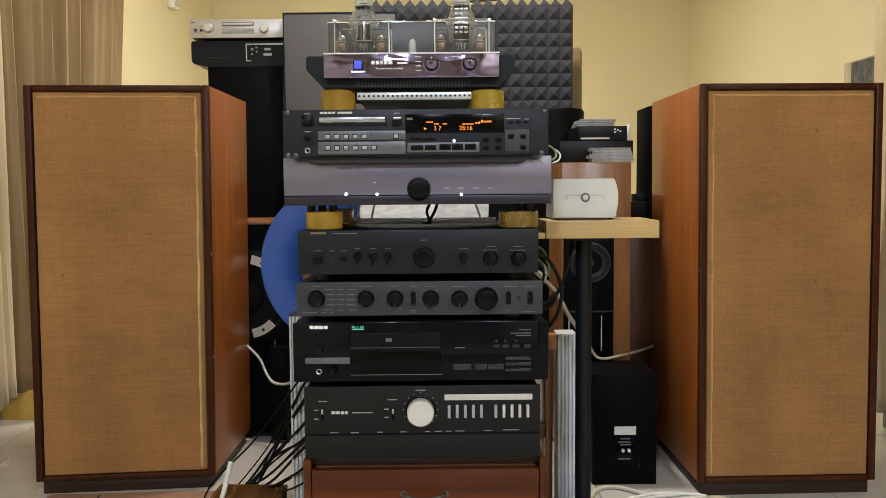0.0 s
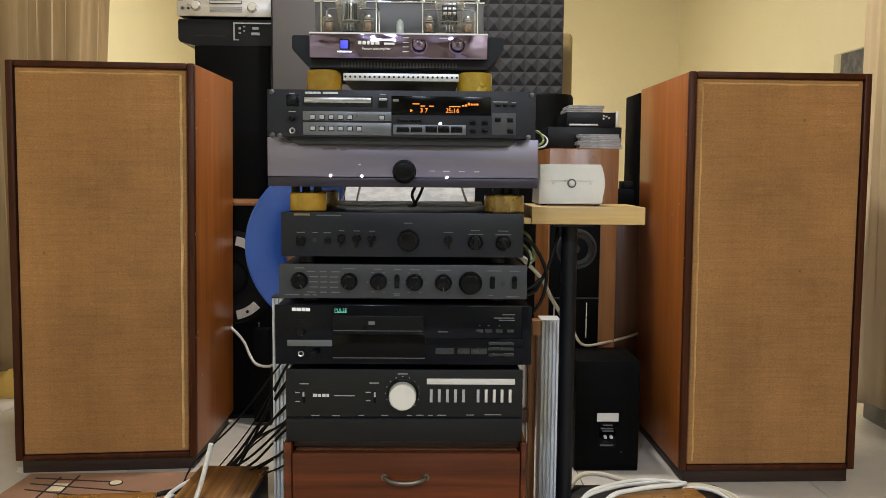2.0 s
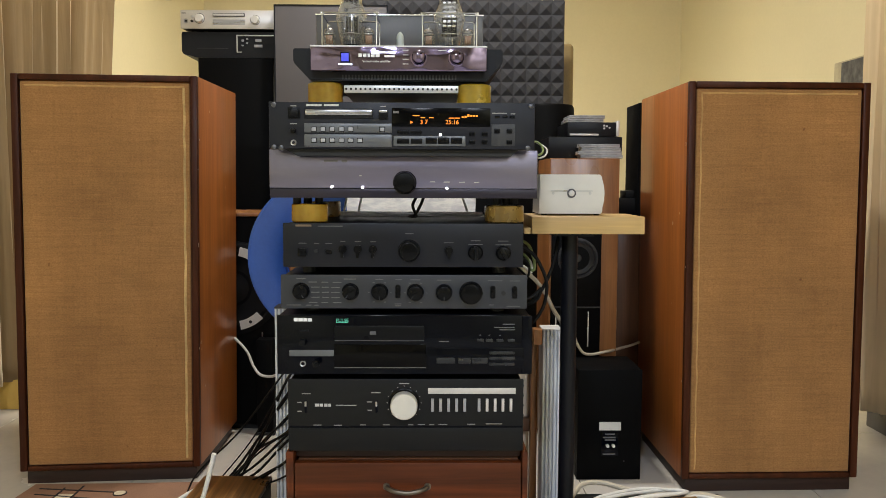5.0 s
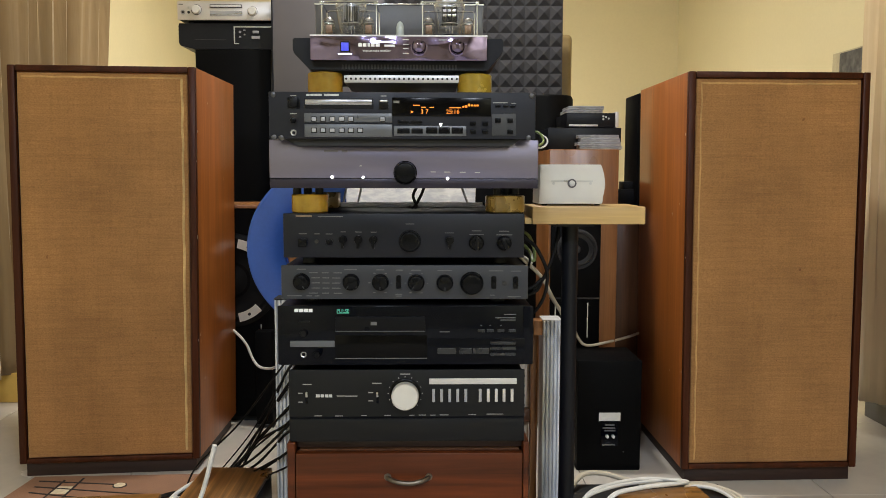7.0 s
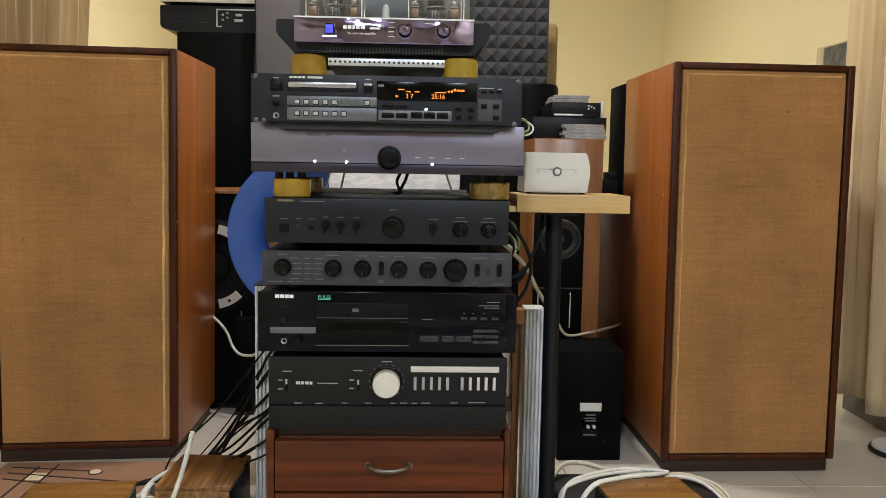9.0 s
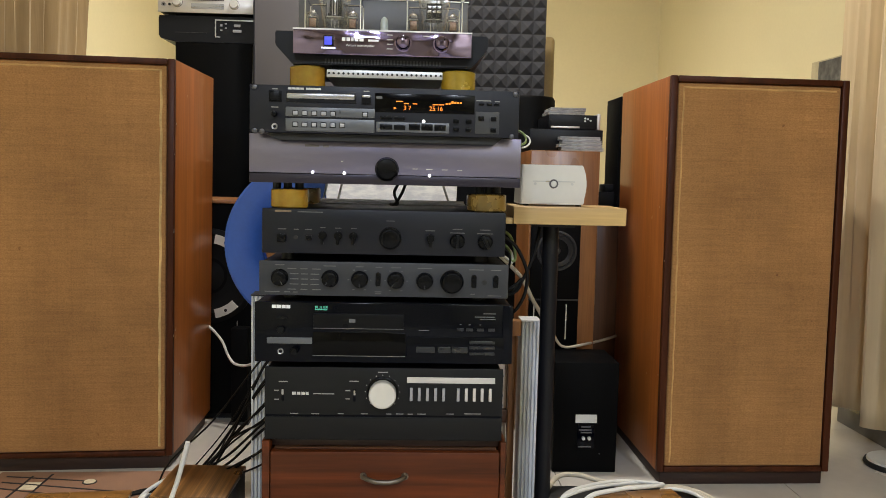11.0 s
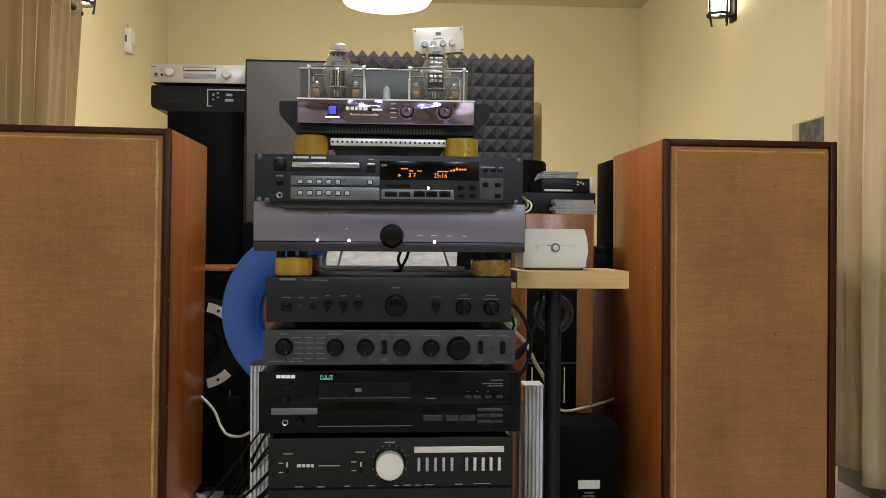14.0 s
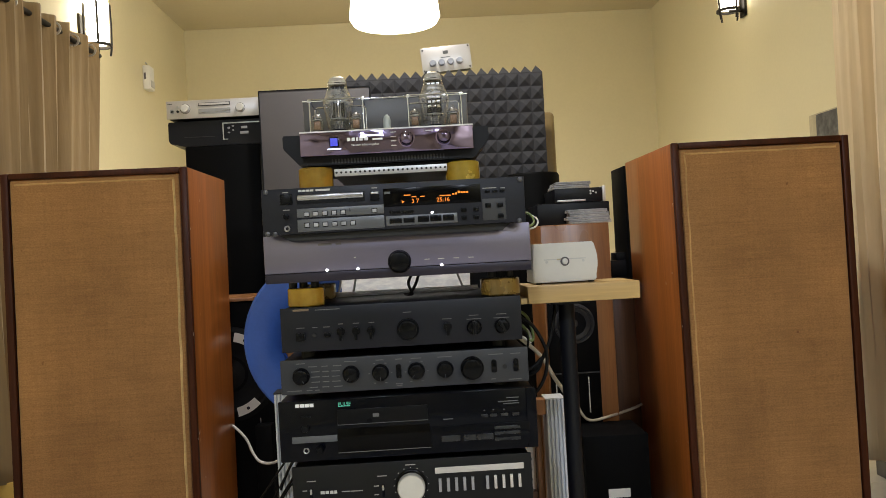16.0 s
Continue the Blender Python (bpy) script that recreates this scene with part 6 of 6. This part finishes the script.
# ---- curtains ----
def curtain(name, x, y0, y1, z0, z1, amp, wave, material, label, seed, rings=0.0, lean=0.0):
    """A pleated curtain that hangs along y; the rod's side faces the room."""
    rd = random.Random(seed)
    t = thing(name, x, (y0 + y1) / 2, z0, label, "curtain", "curtains")
    n, k = int((y1 - y0) / 0.008), 26
    ph = [rd.uniform(0, 6.28) for _ in range(6)]

    def off(s, h):
        q = 2 * math.pi * s / wave
        a = amp * (0.66 + 0.30 * math.sin(q * 0.37 + ph[0]) + 0.22 * math.sin(q * 0.91 + ph[5] + 2.0 * h))
        q += 0.9 * math.sin(q * 0.31 + ph[4]) + 0.55 * (1 - h) * math.sin(q * 0.67 + 3.0 * h)
        return a * math.sin(q + 0.5 * math.sin(q * 0.5 + ph[1]) + 0.5 * (1 - h) * math.sin(q * 0.23 + ph[2])) + 0.30 * a * math.sin(2.3 * q + ph[3]) * (1.2 - h) + 0.12 * a * math.sin(5.3 * q + ph[1] + 2 * h)

    bm = bmesh.new()
    grid = []
    for i in range(n + 1):
        s = (y1 - y0) * i / n
        col = []
        for j in range(k + 1):
            h = j / k
            edge = lean * (1 - h) * (s / (y1 - y0))
            col.append(bm.verts.new((x + off(s, h), y0 + s + edge + 0.012 * math.sin(5 * h + ph[4]) * (1 - h), z0 + (z1 - z0) * h + 0.006 * math.sin(8 * s + ph[5]) * (1 - h))))
        grid.append(col)
    for i in range(n):
        for j in range(k):
            bm.faces.new((grid[i][j], grid[i + 1][j], grid[i + 1][j + 1], grid[i][j + 1]))
    body = part("cloth", bm, material, t)
    body.modifiers.new("thickness", "SOLIDIFY").thickness = 0.003
    if rings:
        s = rings * 0.7
        while s < y1 - y0:
            part("eyelet", lathe(bmesh.new(), x + 0.006, y0 + s, z1 - 0.045, [(0.022, -0.003), (0.030, -0.003), (0.030, 0.003), (0.022, 0.003), (0.022, -0.003)], "y", 24), SILVER, t, "metal eyelet")
            s += rings
    return t


curtain("curtain", -1.50, 2.78, 4.01, 0.095, 1.890, 0.048, 0.155, CURTAIN, "long beige eyelet curtain over the window", 3, rings=0.19, lean=-0.30)
curtain("curtain", -1.46, 2.35, 2.74, 0.095, 1.940, 0.025, 0.13, CURTAIN_PALE, "pale curtain with small dark squares", 11)
curtain("curtain", 1.385, 1.40, 2.02, 0.105, 1.945, 0.030, 0.16, CURTAIN, "beige curtain beside the speaker", 5, rings=0.16)
curtain("curtain", 1.405, 2.03, 2.595, 0.085, 1.945, 0.046, 0.15, CURTAIN_PALE, "pale creased curtain beside the speaker", 9, rings=0.15)
rod = thing("curtain_rod", -1.49, 3.1, 1.90, "dark metal curtain rod through the eyelets", "curtain rod")
part("tube", cyled(-1.495, 3.06, 1.845, 0.012, 1.84, "y", 20), IRON, rod)
for yy in (2.3, 3.90):
    part("bracket", boxed(-1.609, -1.507, yy - 0.008, yy + 0.008, 1.837, 1.853), STEEL, rod)
rod = thing("curtain_rod", 1.39, 2.0, 1.90, "silver curtain rod before the pier", "curtain rod")
part("tube", cyled(1.395, 2.05, 1.900, 0.012, 1.34, "y", 20), STEEL, rod)
for yy in (1.5, 2.5):
    part("bracket", boxed(1.402, 1.499, yy - 0.008, yy + 0.008, 1.892, 1.908), STEEL, rod)


# ---- lamps and wall fittings ----
def sconce(x, y, z, side, lit, label):
    t = thing("wall_sconce", x, y, z, label, "wall lamp", "wall sconces")
    cx = x + side * 0.085
    part("back_plate", boxed(min(x, x + side * 0.014), max(x, x + side * 0.014), y - 0.035, y + 0.035, z - 0.04, z + 0.15, bevel=0.003), IRON, t)
    g = part("glass", lathe(bmesh.new(), cx, y, z, [(0, 0.002), (0.045, 0.002), (0.052, 0.02), (0.055, 0.20), (0.050, 0.26), (0, 0.27)], "z", 32), lit, t, "lit frosted glass cylinder")
    part("arm", boxed(min(x + side * 0.014, cx), max(x + side * 0.014, cx), y - 0.008, y + 0.008, z - 0.016, z - 0.002, bevel=0.002), IRON, t)
    for a in (20, 110, 200, 290):
        dx, dy = 0.060 * math.cos(radians(a)), 0.060 * math.sin(radians(a))
        part("iron_strap", sweeped([(cx + dx * 0.9, y + dy * 0.9, z - 0.055), (cx + dx, y + dy, z - 0.01), (cx + dx * 1.04, y + dy * 1.04, z + 0.09), (cx + dx, y + dy, z + 0.20)], 0.0055, 5, 8), IRON, t)
    part("ring", lathe(bmesh.new(), cx, y, z, [(0.052, -0.012), (0.064, -0.012), (0.064, 0.0), (0.052, 0.0), (0.052, -0.012)], "z", 28), IRON, t)
    return t


sconce(XL, 4.06, 1.922, 1, BULB_GLOW, "lit wall sconce with black iron straps above the curtain")
sconce(XR, 4.29, 2.008, -1, BULB_DIM, "lit wall sconce with black iron straps")


def pendant():
    t = thing("pendant_lamp", -0.06, 4.2, 1.968, "glowing white drum pendant lamp", "pendant lamp")
    part("shade", lathe(bmesh.new(), -0.06, 4.2, 1.968, [(0, 0.0), (0.14, 0.008), (0.215, 0.028), (0.232, 0.055), (0.228, 0.10), (0.200, 0.30), (0.175, 0.40), (0.08, 0.43), (0, 0.43)], "z", 56), SHADE_GLOW, t, "glowing white glass shade")
    part("cord", cyled(-0.06, 4.2, 2.44, 0.006, 0.10, "z", 12), WHITE_PLASTIC, t)
    part("ceiling_rose", lathe(bmesh.new(), -0.06, 4.2, 2.47, [(0, 0), (0.04, 0.0), (0.055, 0.029), (0, 0.029)], "z", 28), WHITE_PLASTIC, t)


pendant()
# round fittings made up for the two unseen front lamps
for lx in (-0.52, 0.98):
    cl = thing("assumed_ceiling_lamp", lx, -1.50, 2.43, "unseen round ceiling light, added over the listening end", "ceiling light", "ceiling lights")
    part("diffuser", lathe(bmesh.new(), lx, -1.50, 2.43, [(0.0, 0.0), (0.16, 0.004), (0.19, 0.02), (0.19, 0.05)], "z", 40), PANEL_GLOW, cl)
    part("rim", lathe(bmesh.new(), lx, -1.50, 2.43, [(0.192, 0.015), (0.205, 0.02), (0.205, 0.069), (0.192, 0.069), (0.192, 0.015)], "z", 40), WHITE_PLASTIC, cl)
# fitting made up for the added lamp above the rack
dl = thing("added_rear_lamp", 0.00, 2.35, 2.47, "small round ceiling lamp, unseen and added above the rack", "ceiling light")
part("lens", lathe(bmesh.new(), 0.00, 2.35, 2.47, [(0.0, 0.0), (0.09, 0.002), (0.10, 0.01), (0.10, 0.025)], "z", 32), PANEL_GLOW, dl)
part("rim", lathe(bmesh.new(), 0.00, 2.35, 2.47, [(0.101, 0.004), (0.115, 0.012), (0.115, 0.0295), (0.101, 0.0295), (0.101, 0.004)], "z", 32), WHITE_PLASTIC, dl)

al = thing("wall_sensor", XL, 5.03, 1.91, "small white motion sensor on the wall", "sensor")
part("body", boxed(XL, XL + 0.042, 4.975, 5.065, 1.885, 2.030, bevel=0.006), WHITE_PLASTIC, al)
part("lens", boxed(XL + 0.0422, XL + 0.047, 4.99, 5.05, 1.900, 1.940, bevel=0.001), LETTER, al)
part("window", boxed(XL + 0.008, XL + 0.020, 4.9725, 4.9748, 1.945, 1.985, bevel=0.001), PANEL_GREY, al)
part("hook", sweeped([(XL + 0.004, 5.02, 2.03), (XL + 0.014, 5.02, 2.045), (XL + 0.006, 5.02, 2.056)], 0.004, 4, 8), STEEL, al)

wb = thing("wall_box", 1.75, 3.27, 1.18, "grey wall box with dark blotches behind the speaker", "wall box")
part("case", boxed(1.70, XR, 3.10, 3.44, 1.12, 1.303, bevel=0.004), mat("weathered_grey", (0.42, 0.36, 0.23), 0.6, var=0.2, scale=9), wb)
part("front_label", boxed(1.6965, 1.6997, 3.10, 3.37, 1.13, 1.295), mat("blotched_label", (0.13, 0.125, 0.12), 0.6, var=0.85, scale=11, fine=40), wb, "dark blotched label")

solo("card_box", boxed(-1.545, -1.40, 2.80, 2.96, 0.0, 0.105, bevel=0.003), CARD, -1.47, 2.88, 0, "yellow cardboard box on the floor by the curtain", "box")
dd = thing("floor_scale", 1.40, 2.17, 0, "round white disc with dark rim on the floor", "bathroom scale")
part("rim", lathe(bmesh.new(), 1.40, 2.17, 0, [(0, 0.0), (0.085, 0.0), (0.09, 0.006), (0.087, 0.014), (0, 0.014)], "z", 40), RUBBER, dd)
part("top", lathe(bmesh.new(), 1.40, 2.17, 0.0145, [(0, 0), (0.082, 0), (0.080, 0.006), (0, 0.008)], "z", 40), WHITE_PLASTIC, dd)

# ---- floor tiles ----
S = 0.60
tile_bm = boxed(-S / 2 + 0.0012, S / 2 - 0.0012, -S / 2 + 0.0012, S / 2 - 0.0012, -0.0039, 0.0, bevel=0.0008, seg=1)
tile_mesh = finish(tile_bm, "tile", TILE)
for i in range(-5, 3):
    for j in range(-12, 9):
        cx, cy = 1.01 + S * (i + 0.5), 1.93 + S * (j + 0.5)
        if XL - 0.2 < cx < XR + 0.2 and YF - 0.2 < cy < YB + 0.2:
            ob = new("tile", tile_mesh)
            ob.location = (cx, cy, 0)
            ob.parent = floor
